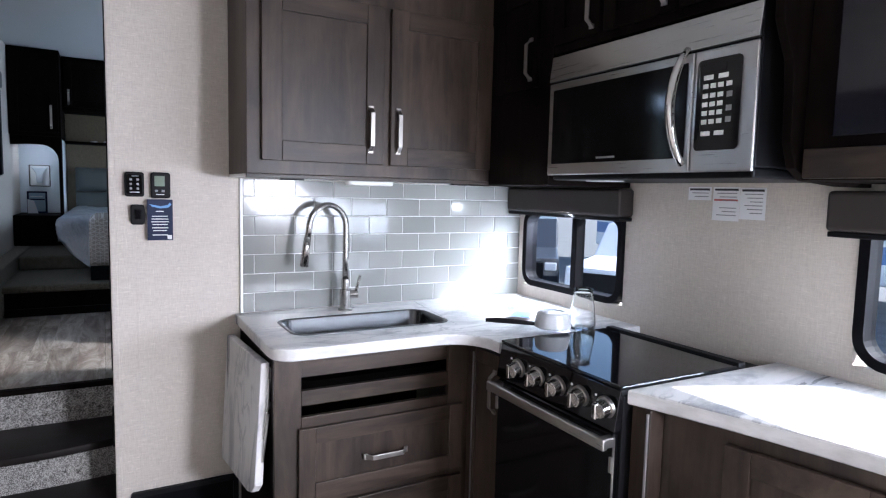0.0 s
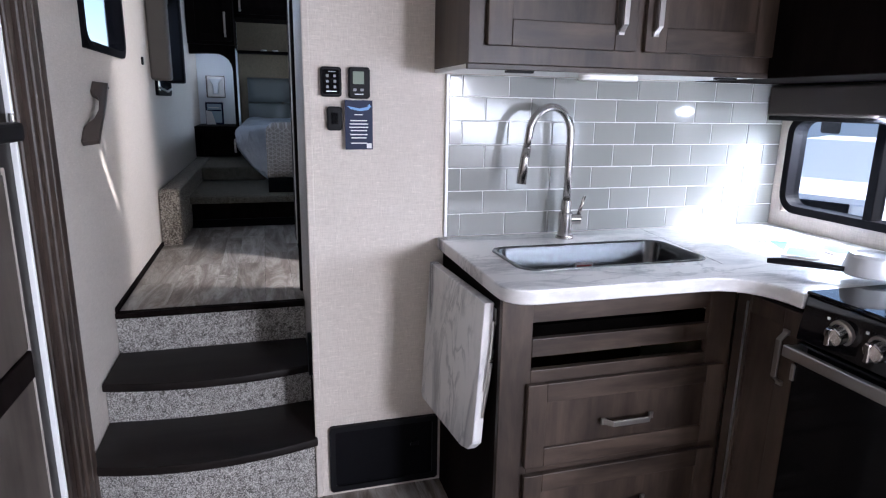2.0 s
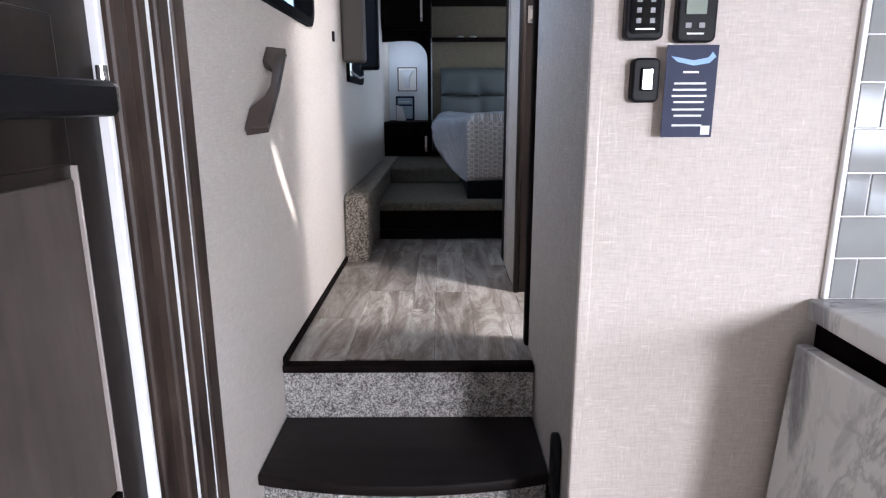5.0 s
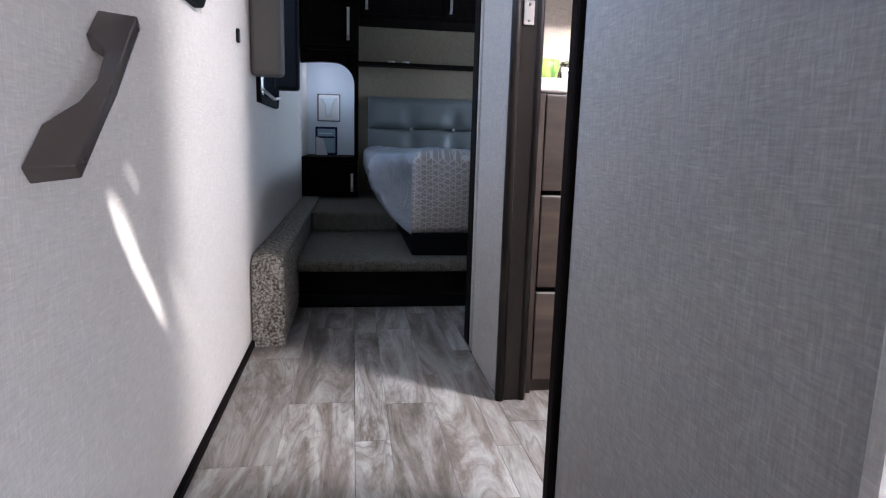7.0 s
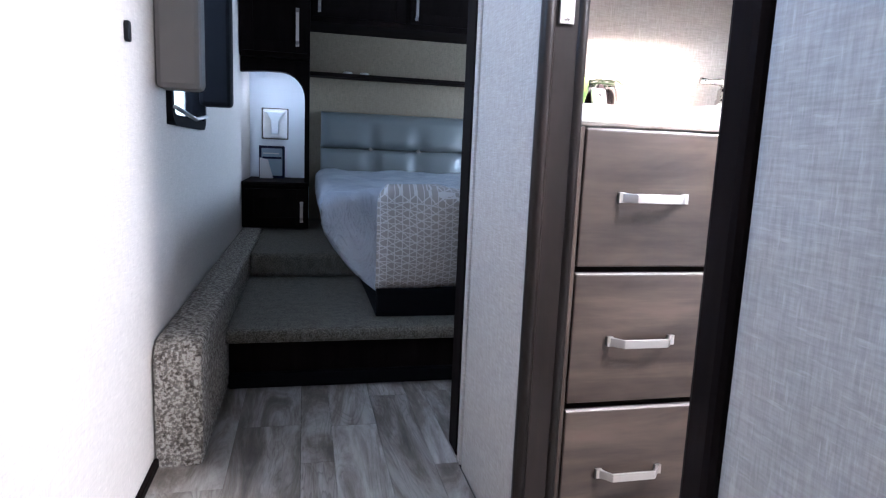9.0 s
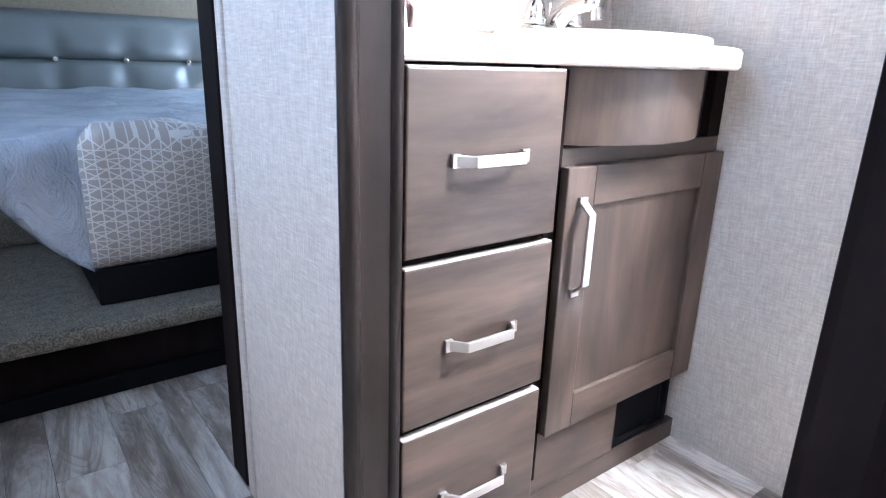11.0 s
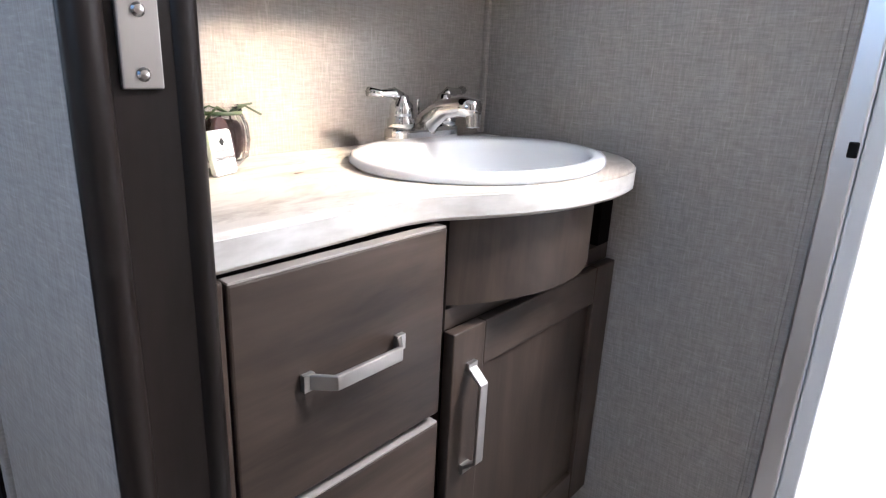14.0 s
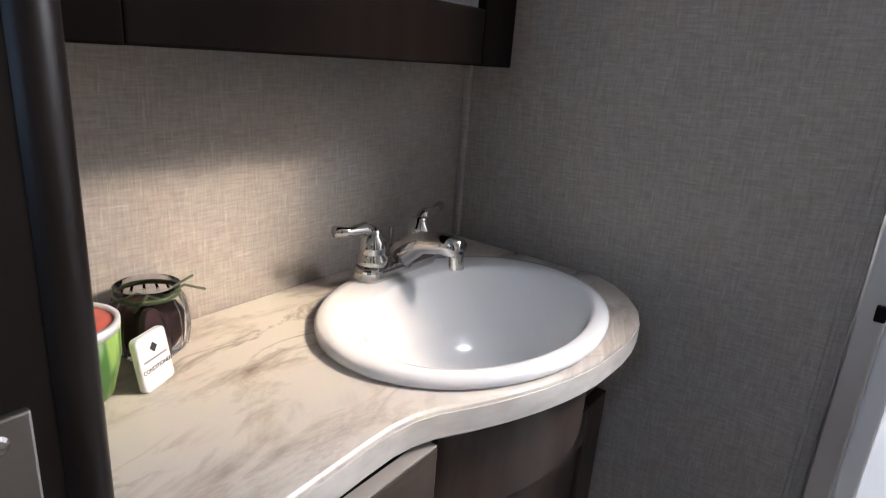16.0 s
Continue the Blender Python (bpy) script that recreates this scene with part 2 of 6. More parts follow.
M_NICKEL = mat("satin_nickel", (0.46, 0.43, 0.40), 0.34, 1.0)
M_CHROME = mat("chrome", (0.58, 0.56, 0.54), 0.11, 1.0)
M_ALU = mat("aluminium", (0.66, 0.66, 0.68), 0.34, 1.0)
M_BLACKGLASS = mat("black_glass", (0.006, 0.006, 0.007), 0.05)
M_OVENGLASS = mat("dull_black_glass", (0.004, 0.004, 0.0045), 0.10, 0.0, Specular_IOR_Level=0.16)
M_BLACK = mat("black_plastic", (0.007, 0.007, 0.008), 0.42, 0.0, Specular_IOR_Level=0.10)
M_BLACKMAT = mat("black_frame", (0.004, 0.004, 0.005), 0.6, 0.0, Specular_IOR_Level=0.04)
M_DARKFAB = mat("charcoal_fabric", (0.045, 0.042, 0.042), 0.8)
M_VALANCE = mat("brown_vinyl_valance", (0.105, 0.093, 0.082), 0.62)
M_VALANCE_DARK = mat("dark_brown_padded_vinyl", (0.030, 0.024, 0.021), 0.6, 0.0, Specular_IOR_Level=0.3)
M_BLUEPRINT = mat("blue_leaflet_print", (0.10, 0.24, 0.52), 0.3)
M_WHITE = mat("white_plastic", (0.78, 0.78, 0.77), 0.35)
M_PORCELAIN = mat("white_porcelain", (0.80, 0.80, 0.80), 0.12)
M_SHOWER = mat("white_shower_wall", (0.80, 0.81, 0.82), 0.25)
M_CEIL = mat("white_ceiling_vinyl", (0.62, 0.63, 0.63), 0.7)
k = Net(M_CEIL)
k.bump(k.noise(k.coords(), 160.0, 3), 0.2, 0.001)
M_PAPER = mat("white_paper", (0.72, 0.72, 0.73), 0.6)
M_INK = mat("black_ink", (0.02, 0.02, 0.022), 0.6)
M_GREYINK = mat("grey_ink", (0.25, 0.25, 0.26), 0.6)
M_REDINK = mat("red_ink", (0.42, 0.05, 0.04), 0.6)
M_NAVY = mat("navy_card", (0.014, 0.020, 0.052), 0.45, 0.0, Specular_IOR_Level=0.15)
M_BLUE = mat("light_blue_print", (0.12, 0.28, 0.55), 0.4)
M_GLASS = mat("clear_glass", (0.97, 0.98, 0.98), 0.02, 0.0, IOR=1.45, Transmission_Weight=1.0)
M_JAR = mat("thin_jar_glass", (0.93, 0.93, 0.92), 0.02, 0.0, IOR=1.12, Transmission_Weight=1.0)
M_PANE = mat("window_glass", (0.66, 0.69, 0.71), 0.0, 0.0, IOR=1.02, Transmission_Weight=1.0)
M_MIRROR = mat("mirror_glass", (0.85, 0.86, 0.86), 0.02, 1.0)
M_SMOKE = mat("smoked_glass", (0.01, 0.01, 0.014), 0.06)
M_LEATHER = mat("grey_leather", (0.090, 0.098, 0.094), 0.36)
k = Net(M_LEATHER)
k.bump(k.noise(k.coords(), 240.0, 3), 0.25, 0.001)
M_WALLBLUE = mat("pale_wall_board", (0.62, 0.66, 0.70), 0.7)
M_TAUPE = linen_mat("taupe_fabric_panel", (0.105, 0.081, 0.049), (0.14, 0.110, 0.069), (0.178, 0.142, 0.094))
M_GREEN = mat("green_leaf", (0.05, 0.075, 0.03), 0.5)
M_RED = mat("melon_red", (0.50, 0.11, 0.07), 0.45)
M_BERRY = mat("dark_potpourri", (0.042, 0.014, 0.010), 0.6)
M_GREENBOWL = mat("striped_green_bowl", (0.16, 0.30, 0.05), 0.35)
k = Net(M_GREENBOWL)
k.base(k.ramp(k.noise(k.coords((60, 60, 8)), 1.0, 2), [(0.4, (0.05, 0.16, 0.02)), (0.55, (0.30, 0.45, 0.10))]))
M_PUCK = mat("frosted_lens", (0.78, 0.78, 0.76), 0.5)

M_QUILT = mat("blue_grey_quilt", (0.36, 0.40, 0.46), 0.34, 0.0, Coat_Weight=0.6, Coat_Roughness=0.12)
k = Net(M_QUILT)
k.base(k.ramp(k.noise(k.coords(), 6.0, 4), [(0.3, (0.30, 0.33, 0.38)), (0.7, (0.46, 0.49, 0.54))]))
k.bump(k.noise(k.coords((1, 1, 0.5)), 11.0, 8, 0.66, 2.8), 1.0, 0.045)
M_BAND = mat("lattice_bedspread", (0.3, 0.27, 0.24), 0.8)
k = Net(M_BAND)
sep = k.node("ShaderNodeSeparateXYZ")
k.link(k.coords(), sep.inputs[0])
down = k.maths("SUBTRACT", sep.outputs["Z"], sep.outputs["Y"])
wob = k.maths("MULTIPLY", k.noise(k.coords(), 9.0, 2), 0.5)
lines = None
for cx, cw in ((40.0, 0.0), (20.0, 34.6), (20.0, -34.6), (0.0, 40.0)):
    p = k.maths("ADD", k.maths("ADD", k.maths("MULTIPLY", sep.outputs["X"], cx), k.maths("MULTIPLY", down, cw)), wob)
    e = k.maths("ABSOLUTE", k.maths("SUBTRACT", k.maths("FRACT", p, 0.0), 0.5), 0.0)
    e = k.maths("GREATER_THAN", e, 0.44)
    lines = e if lines is None else k.maths("MAXIMUM", lines, e)
k.base(k.mix(lines, (0.22, 0.196, 0.176), (0.39, 0.367, 0.345)))
k.bump(lines, 0.3, 0.002)

M_ASPHALT = mat("asphalt_lot", (0.11, 0.11, 0.11), 0.9)
k = Net(M_ASPHALT)
k.base(k.ramp(k.noise(k.coords(), 2.0, 6), [(0.3, (0.085, 0.085, 0.085)), (0.7, (0.16, 0.16, 0.155))]))
M_CARWHITE = mat("white_car_paint", (0.72, 0.73, 0.74), 0.25)
M_CARBLUE = mat("blue_stripe_paint", (0.07, 0.16, 0.36), 0.3)
M_TYRE = mat("tyre_rubber", (0.02, 0.02, 0.02), 0.8)
M_CARDARK = mat("dark_grey_car_paint", (0.04, 0.045, 0.055), 0.25)
M_POT = mat("pale_grey_enamel", (0.50, 0.51, 0.52), 0.3)

# ---- building helpers ----


def origin(ob):
    p = Vector((0, 0, 0))
    while ob is not None:
        p += ob.location
        ob = ob.parent
    return p


def thing(name, at, label, category, group="", kind=""):
    ob = new(name)
    ob.empty_display_size = 0.05
    ob.location = at
    return tagged(ob, label, category, group, kind)


def part(name, bm, material, parent=None, label="", smooth=False, at=None):
    """Links a bmesh, given in world metres, as one mesh under a thing or a part."""
    o = origin(parent) if parent is not None else Vector((0, 0, 0))
    bmesh.ops.recalc_face_normals(bm, faces=bm.faces)
    bmesh.ops.translate(bm, verts=bm.verts, vec=-o)
    me = bpy.data.meshes.new(name)
    bm.to_mesh(me)
    bm.free()
    if smooth:
        for p in me.polygons:
            p.use_smooth = True
        if smooth == "auto":
            me.set_sharp_from_angle(angle=radians(20))
    me.materials.append(material)
    ob = new(name, me)
    if parent is not None:
        ob.parent = parent
    if label:
        ob["label"] = label
    return ob


def solo(name, bm, material, label, category="", kind="", smooth=False):
    return tagged(part(name, bm, material, None, "", smooth), label, category, "", kind)


def bx(x0, x1, y0, y1, z0, z1, bevel=0.0, bm=None, segs=2):
    """A box, with rounded edges if asked."""
    b = bmesh.new()
    m = Matrix.Translation(((x0 + x1) / 2, (y0 + y1) / 2, (z0 + z1) / 2)) @ Matrix.Diagonal((abs(x1 - x0), abs(y1 - y0), abs(z1 - z0), 1))
    bmesh.ops.create_cube(b, size=1.0, matrix=m)
    if bevel > 0:
        bmesh.ops.bevel(b, geom=b.edges[:], offset=bevel, segments=segs, profile=0.5, affect="EDGES", clamp_overlap=True)
    return merge(bm, b)


def merge(bm, b):
    if bm is None:
        return b
    me = bpy.data.meshes.new("tmp")
    b.to_mesh(me)
    b.free()
    bm.from_mesh(me)
    bpy.data.meshes.remove(me)
    return bm


def cyl(p, q, r, r2=None, n=20, bm=None, bevel=0.0):
    """A rod from p to q."""
    p, q = Vector(p), Vector(q)
    b = bmesh.new()
    d = q - p
    m = Matrix.Translation((p + q) / 2) @ d.to_track_quat("Z", "Y").to_matrix().to_4x4()
    bmesh.ops.create_cone(b, cap_ends=True, cap_tris=False, segments=n, radius1=r, radius2=r if r2 is None else r2, depth=d.length, matrix=m)
    if bevel > 0:
        rim = [e for e in b.edges if len(e.link_faces) == 2 and any(len(f.verts) > 4 for f in e.link_faces)]
        bmesh.ops.bevel(b, geom=rim, offset=bevel, segments=2, profile=0.5, affect="EDGES", clamp_overlap=True)
    return merge(bm, b)


def tube(points, r, n=14, bm=None, radii=None):
    """A bent pipe along points."""
    pts = [Vector(p) for p in points]
    b = bmesh.new()
    rings = []
    up = Vector((0.13, 0.31, 0.94)).normalized()
    for i, p in enumerate(pts):
        d = (pts[min(i + 1, len(pts) - 1)] - pts[max(i - 1, 0)]).normalized()
        a = d.cross(up).normalized()
        c = d.cross(a).normalized()
        up = -c if c.dot(up) < 0 else c
        rr = radii[i] if radii else r
        rings.append([b.verts.new(p + rr * (math.cos(2 * math.pi * j / n) * a + math.sin(2 * math.pi * j / n) * c)) for j in range(n)])
    for s, t in zip(rings, rings[1:]):
        for j in range(n):
            b.faces.new((s[j], s[(j + 1) % n], t[(j + 1) % n], t[j]))
    b.faces.new(rings[0])
    b.faces.new(rings[-1][::-1])
    return merge(bm, b)


def lathe(at, profile, n=32, sx=1.0, sy=1.0, bm=None, caps=True):
    """A turned form: (radius, height) pairs round a vertical axis; sx, sy make it oval."""
    b = bmesh.new()
    rings = []
    for r, z in profile:
        rings.append([b.verts.new((at[0] + sx * r * math.cos(2 * math.pi * j / n), at[1] + sy * r * math.sin(2 * math.pi * j / n), at[2] + z)) for j in range(n)])
    for s, t in zip(rings, rings[1:]):
        for j in range(n):
            b.faces.new((s[j], s[(j + 1) % n], t[(j + 1) % n], t[j]))
    if caps is True:
        b.faces.new(rings[0][::-1])
    if caps:
        b.faces.new(rings[-1])
    else:
        for j in range(n):
            b.faces.new((rings[-1][j], rings[-1][(j + 1) % n], rings[0][(j + 1) % n], rings[0][j]))
    return merge(bm, b)


def prism(outline, lo, hi, axis="z", bevel=0.0, bm=None):
    """A flat outline pushed along an axis. Outline pairs are (x,y), (y,z) or (x,z) for axis z, x, y."""
    b = bmesh.new()

    def vert(u, v, w):
        return b.verts.new({"z": (u, v, w), "x": (w, u, v), "y": (u, w, v)}[axis])
    lower = [vert(u, v, lo) for u, v in outline]
    upper = [vert(u, v, hi) for u, v in outline]
    b.faces.new(lower)
    b.faces.new(upper)
    n = len(outline)
    for i in range(n):
        b.faces.new((lower[i], lower[(i + 1) % n], upper[(i + 1) % n], upper[i]))
    bmesh.ops.recalc_face_normals(b, faces=b.faces)
    if bevel > 0:
        rim = [e for e in b.edges if any(len(f.verts) == n for f in e.link_faces)]
        bmesh.ops.bevel(b, geom=rim, offset=bevel, segments=3, profile=0.5, affect="EDGES", clamp_overlap=True)
    return merge(bm, b)


def round_rect(u0, u1, v0, v1, r, n=6):
    pts = []
    for cu, cv, a0 in ((u1 - r, v1 - r, 0), (u0 + r, v1 - r, 90), (u0 + r, v0 + r, 180), (u1 - r, v0 + r, 270)):
        for i in range(n + 1):
            a = radians(a0 + 90 * i / n)
            pts.append((cu + r * math.cos(a), cv + r * math.sin(a)))
    return pts


def ring(outer, inner, lo, hi, axis="x", bm=None):
    """A frame between two outlines of equally many points."""
    b = bmesh.new()

    def vert(u, v, w):
        return b.verts.new({"z": (u, v, w), "x": (w, u, v), "y": (u, w, v)}[axis])
    o0, o1 = [vert(u, v, lo) for u, v in outer], [vert(u, v, hi) for u, v in outer]
    i0, i1 = [vert(u, v, lo) for u, v in inner], [vert(u, v, hi) for u, v in inner]
    n = len(outer)
    for i in range(n):
        j = (i + 1) % n
        b.faces.new((o0[i], o0[j], o1[j], o1[i]))
        b.faces.new((i0[i], i1[i], i1[j], i0[j]))
        b.faces.new((o0[i], i0[i], i0[j], o0[j]))
        b.faces.new((o1[i], o1[j], i1[j], i1[i]))
    return merge(bm, b)


def wall_mesh(axis, lo, hi, u0, u1, z0, z1, holes=()):
    """A wall with thickness; holes (u0, u1, z0, z1) go through it. axis: the way that it faces."""
    us = sorted({u0, u1, *[h[0] for h in holes], *[h[1] for h in holes]})
    zs = sorted({z0, z1, *[h[2] for h in holes], *[h[3] for h in holes]})
    us, zs = [u for u in us if u0 <= u <= u1], [z for z in zs if z0 <= z <= z1]
    solid = {}
    for i in range(len(us) - 1):
        for j in range(len(zs) - 1):
            cu, cz = (us[i] + us[i + 1]) / 2, (zs[j] + zs[j + 1]) / 2
            solid[i, j] = not any(h[0] < cu < h[1] and h[2] < cz < h[3] for h in holes)
    b = bmesh.new()
    cache = {}

    def vert(u, z, w):
        key = (u, z, w)
        if key not in cache:
            cache[key] = b.verts.new((w, u, z) if axis == "x" else (u, w, z))
        return cache[key]
    for (i, j), full in solid.items():
        if not full:
            continue
        a, c, d, e = us[i], us[i + 1], zs[j], zs[j + 1]
        for w in (lo, hi):
            b.faces.new((vert(a, d, w), vert(c, d, w), vert(c, e, w), vert(a, e, w)))
        for (di, dj), (p, q) in (((-1, 0), ((a, d), (a, e))), ((1, 0), ((c, d), (c, e))), ((0, -1), ((a, d), (c, d))), ((0, 1), ((a, e), (c, e)))):
            if not solid.get((i + di, j + dj), False):
                b.faces.new((vert(*p, lo), vert(*q, lo), vert(*q, hi), vert(*p, hi)))
    return b


def edge_band(top, outline, z0, z1, material, out=0.0016):
    """A thin laminate strip bent along the front edge of a worktop."""
    n = len(outline)
    off = []
    for i, (u, w) in enumerate(outline):
        a, b = outline[max(i - 1, 0)], outline[min(i + 1, n - 1)]
        d = Vector((b[0] - a[0], b[1] - a[1])).normalized()
        off.append((u + out * d.y, w - out * d.x))
    return part("edge_band", prism(list(outline) + off[::-1], z0, z1, "z"), material, top, "pale laminate edge band", smooth="auto")


def text_mesh(body, size, m, material, parent, name="lettering"):
    cu = bpy.data.curves.new(name, "FONT")
    cu.body, cu.size, cu.extrude, cu.align_x, cu.align_y = body, size, 0.0002, "CENTER", "CENTER"
    tmp = new("tmp_text", cu)
    me = bpy.data.meshes.new_from_object(tmp.evaluated_get(bpy.context.evaluated_depsgraph_get()))
    bpy.data.objects.remove(tmp)
    bpy.data.curves.remove(cu)
    me.transform(Matrix.Translation(-origin(parent)) @ m)
    me.materials.clear()
    me.materials.append(material)
    ob = new(name, me)
    ob.parent = parent
    return ob


def pull(parent, p, q, out, name="handle", label="satin nickel bar pull"):
    """A cabinet pull: two feet and a square-edged bar between p and q, standing out along the vector out."""
    p, q, out = Vector(p), Vector(q), Vector(out)
    d = (q - p).normalized()
    side = d.cross(out).normalized()
    wid, stand = 0.0082, out.length * 0.86
    o = out.normalized()
    path = [p + 0.002 * o, p + 0.004 * o + 0.002 * d, p + stand * o + 0.019 * d, q + stand * o - 0.019 * d, q + 0.004 * o - 0.002 * d, q + 0.002 * o]
    b = bmesh.new()
    thick = 0.0028
    secs = []
    for i, c in enumerate(path):
        t = (path[min(i + 1, 5)] - path[max(i - 1, 0)]).normalized()
        nrm = side.cross(t).normalized()
        secs.append([b.verts.new(c + s * wid * side + u * thick * nrm) for s, u in ((-1, -1), (1, -1), (1, 1), (-1, 1))])
    for s, t in zip(secs, secs[1:]):
        for j in range(4):
            b.faces.new((s[j], s[(j + 1) % 4], t[(j + 1) % 4], t[j]))
    b.faces.new(secs[0])
    b.faces.new(secs[-1][::-1])
    bmesh.ops.bevel(b, geom=b.edges[:], offset=0.0012, segments=2, profile=0.5, affect="EDGES", clamp_overlap=True)
    for c in (p, q):
        foot = bmesh.new()
        mm = Matrix((tuple(side) + (0,), tuple(d) + (0,), tuple(o) + (0,), (0, 0, 0, 1))).transposed()
        mm.translation = c + 0.003 * o
        bmesh.ops.create_cube(foot, size=1.0, matrix=mm @ Matrix.Diagonal((0.0185, 0.013, 0.006, 1)))
        merge(b, foot)
    return part(name, b, M_NICKEL, parent, label)


def panel_front(parent, name, axis, plane, out, u0, u1, z0, z1, handle=None, shaker=True, rail=0.06, thick=0.019, mats=None, label=""):
    """A door or drawer front on a carcass. axis: the way it faces (x or y); plane: the carcass face; out: -1 or +1.
    Shaker fronts have two stiles, two rails and a sunken panel."""
    mv, mh = mats or (M_WOOD, M_WOOD_X)

    def slab(a, b, c, d, w0, w1, bev):
        w0, w1 = sorted((plane + out * w0, plane + out * w1))
        return bx(a, b, w0, w1, c, d, bev) if axis == "y" else bx(w0, w1, a, b, c, d, bev)
    if not shaker:
        front = part(name, slab(u0, u1, z0, z1, 0.001, thick, 0.0025), mh, parent, label)
    else:
        front = part(name, slab(u0 + rail - 0.004, u1 - rail + 0.004, z0 + rail - 0.004, z1 - rail + 0.004, 0.001, thick - 0.009, 0.0), mv, parent, label)
        part("stile", slab(u0, u0 + rail, z0, z1, 0.001, thick, 0.002), mv, front)
        part("stile", slab(u1 - rail, u1, z0, z1, 0.001, thick, 0.002), mv, front)
        part("rail", slab(u0 + rail + 0.0004, u1 - rail - 0.0004, z0, z0 + rail, 0.001, thick - 0.0006, 0.002), mh, front)
        part("rail", slab(u0 + rail + 0.0004, u1 - rail - 0.0004, z1 - rail, z1, 0.001, thick - 0.0006, 0.002), mh, front)
    if handle:
        (ua, za), (ub, zb) = handle
        w = plane + out * thick
        o = (0, out * 0.028, 0) if axis == "y" else (out * 0.028, 0, 0)
        P = (lambda u, z: (u, w, z)) if axis == "y" else (lambda u, z: (w, u, z))
        pull(front, P(ua, za), P(ub, zb), o)
    return front


def window(name, x_in, inward, y0, y1, z0, z1, r, label, mullion_y=None, mullion_z=None, depth=0.05):
    """A window of a caravan wall facing x: black rounded frame, panes."""
    w = thing(name, (x_in, (y0 + y1) / 2, z0), label, "window", kind="structure")
    s = -inward
    f0, f1 = sorted((x_in + inward * 0.014, x_in + s * depth))
    part("window_frame", ring(round_rect(y0, y1, z0, z1, r), round_rect(y0 + 0.028, y1 - 0.028, z0 + 0.028, z1 - 0.028, max(r - 0.028, 0.01)), f0, f1), M_BLACKMAT, w)
    g0, g1 = sorted((x_in + s * 0.022, x_in + s * 0.026))
    cuts = [(y0 + 0.026, y1 - 0.026, z0 + 0.026, z1 - 0.026)]
    if mullion_y:
        part("mullion", bx(f0 + 0.003, f1 - 0.01, mullion_y - 0.016, mullion_y + 0.016, z0 + 0.026, z1 - 0.026, 0.003), M_BLACKMAT, w)
        cuts = [(y0 + 0.026, mullion_y - 0.014, z0 + 0.026, z1 - 0.026), (mullion_y + 0.014, y1 - 0.026, z0 + 0.026, z1 - 0.026)]
    if mullion_z:
        part("mullion", bx(f0 + 0.003, f1 - 0.01, y0 + 0.026, y1 - 0.026, mullion_z - 0.014, mullion_z + 0.014, 0.003), M_BLACKMAT, w)
        cuts = [(y0 + 0.026, y1 - 0.026, z0 + 0.026, mullion_z - 0.012), (y0 + 0.026, y1 - 0.026, mullion_z + 0.012, z1 - 0.026)]
    for a, b, c, d in cuts:
        p = part("pane", prism(round_rect(a, b, c, d, min(r * 0.5, 0.03)), g0, g1, "x"), M_PANE, w)
        p.visible_shadow = False
    return w


# ---- the setting ----
XL, XR, YB, YF = -0.63, 1.85, -3.6, 6.55
UP, TOP = 0.559, 2.53
YK = 2.155
XH0, XH1 = 0.077, 0.150
XBR, YBB = 0.980, 3.718

solo("wall_left", wall_mesh("x", XL - 0.06, XL, YB, YF, -0.02, TOP, [(0.98, 1.93, 0.03, 2.02), (2.645, 3.315, 1.522, 2.14), (4.09, 4.66, 1.375, 1.98), (-2.7, -1.3, 1.05, 1.95)]), M_LINEN, "beige linen-textured wall panel", "wall", "structure")
solo("wall_right", wall_mesh("x", XR, XR + 0.06, YB, YK, -0.02, TOP, [(1.445, 2.10, 0.978, 1.345), (-0.85, 0.585, 0.965, 1.42), (-2.85, -1.98, 1.05, 1.95)]), M_LINEN, "beige linen-textured kitchen slide-out wall", "wall", "structure")
bm = wall_mesh("y", YK, YK + 0.06, XH1, XR + 0.06, -0.02, TOP)
bx(XH0, XH1 - 0.0003, YK, YK + 0.0055, -0.02, TOP, bm=bm)
solo("wall_kitchen_partition", bm, M_LINEN, "beige linen-textured partition wall beside the stairs", "wall", "structure")
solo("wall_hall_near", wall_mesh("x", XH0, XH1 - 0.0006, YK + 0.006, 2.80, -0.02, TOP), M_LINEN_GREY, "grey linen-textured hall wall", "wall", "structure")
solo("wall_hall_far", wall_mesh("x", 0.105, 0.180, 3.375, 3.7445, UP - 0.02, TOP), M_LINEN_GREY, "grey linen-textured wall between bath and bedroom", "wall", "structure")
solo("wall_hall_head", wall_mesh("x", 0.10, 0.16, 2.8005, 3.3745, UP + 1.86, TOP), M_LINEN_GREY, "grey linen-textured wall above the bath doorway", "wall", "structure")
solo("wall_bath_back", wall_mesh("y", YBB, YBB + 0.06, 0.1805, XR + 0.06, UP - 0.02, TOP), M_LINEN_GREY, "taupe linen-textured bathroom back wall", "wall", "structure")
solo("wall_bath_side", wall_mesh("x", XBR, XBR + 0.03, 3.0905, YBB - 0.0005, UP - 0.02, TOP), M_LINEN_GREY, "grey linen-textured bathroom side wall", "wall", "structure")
# unseen wall; its dark wood is added to keep reflections dim
solo("wall_back", wall_mesh("y", YB - 0.06, YB, XL - 0.06, XR + 0.06, -0.02, TOP), M_WOOD, "unseen rear wall, given dark wood to dim reflections", "wall", "structure")
solo("wall_front", wall_mesh("y", YF, YF + 0.06, XL - 0.06, XR + 0.06, UP - 0.02, TOP), M_WALLBLUE, "pale grey bedroom end wall", "wall", "structure")
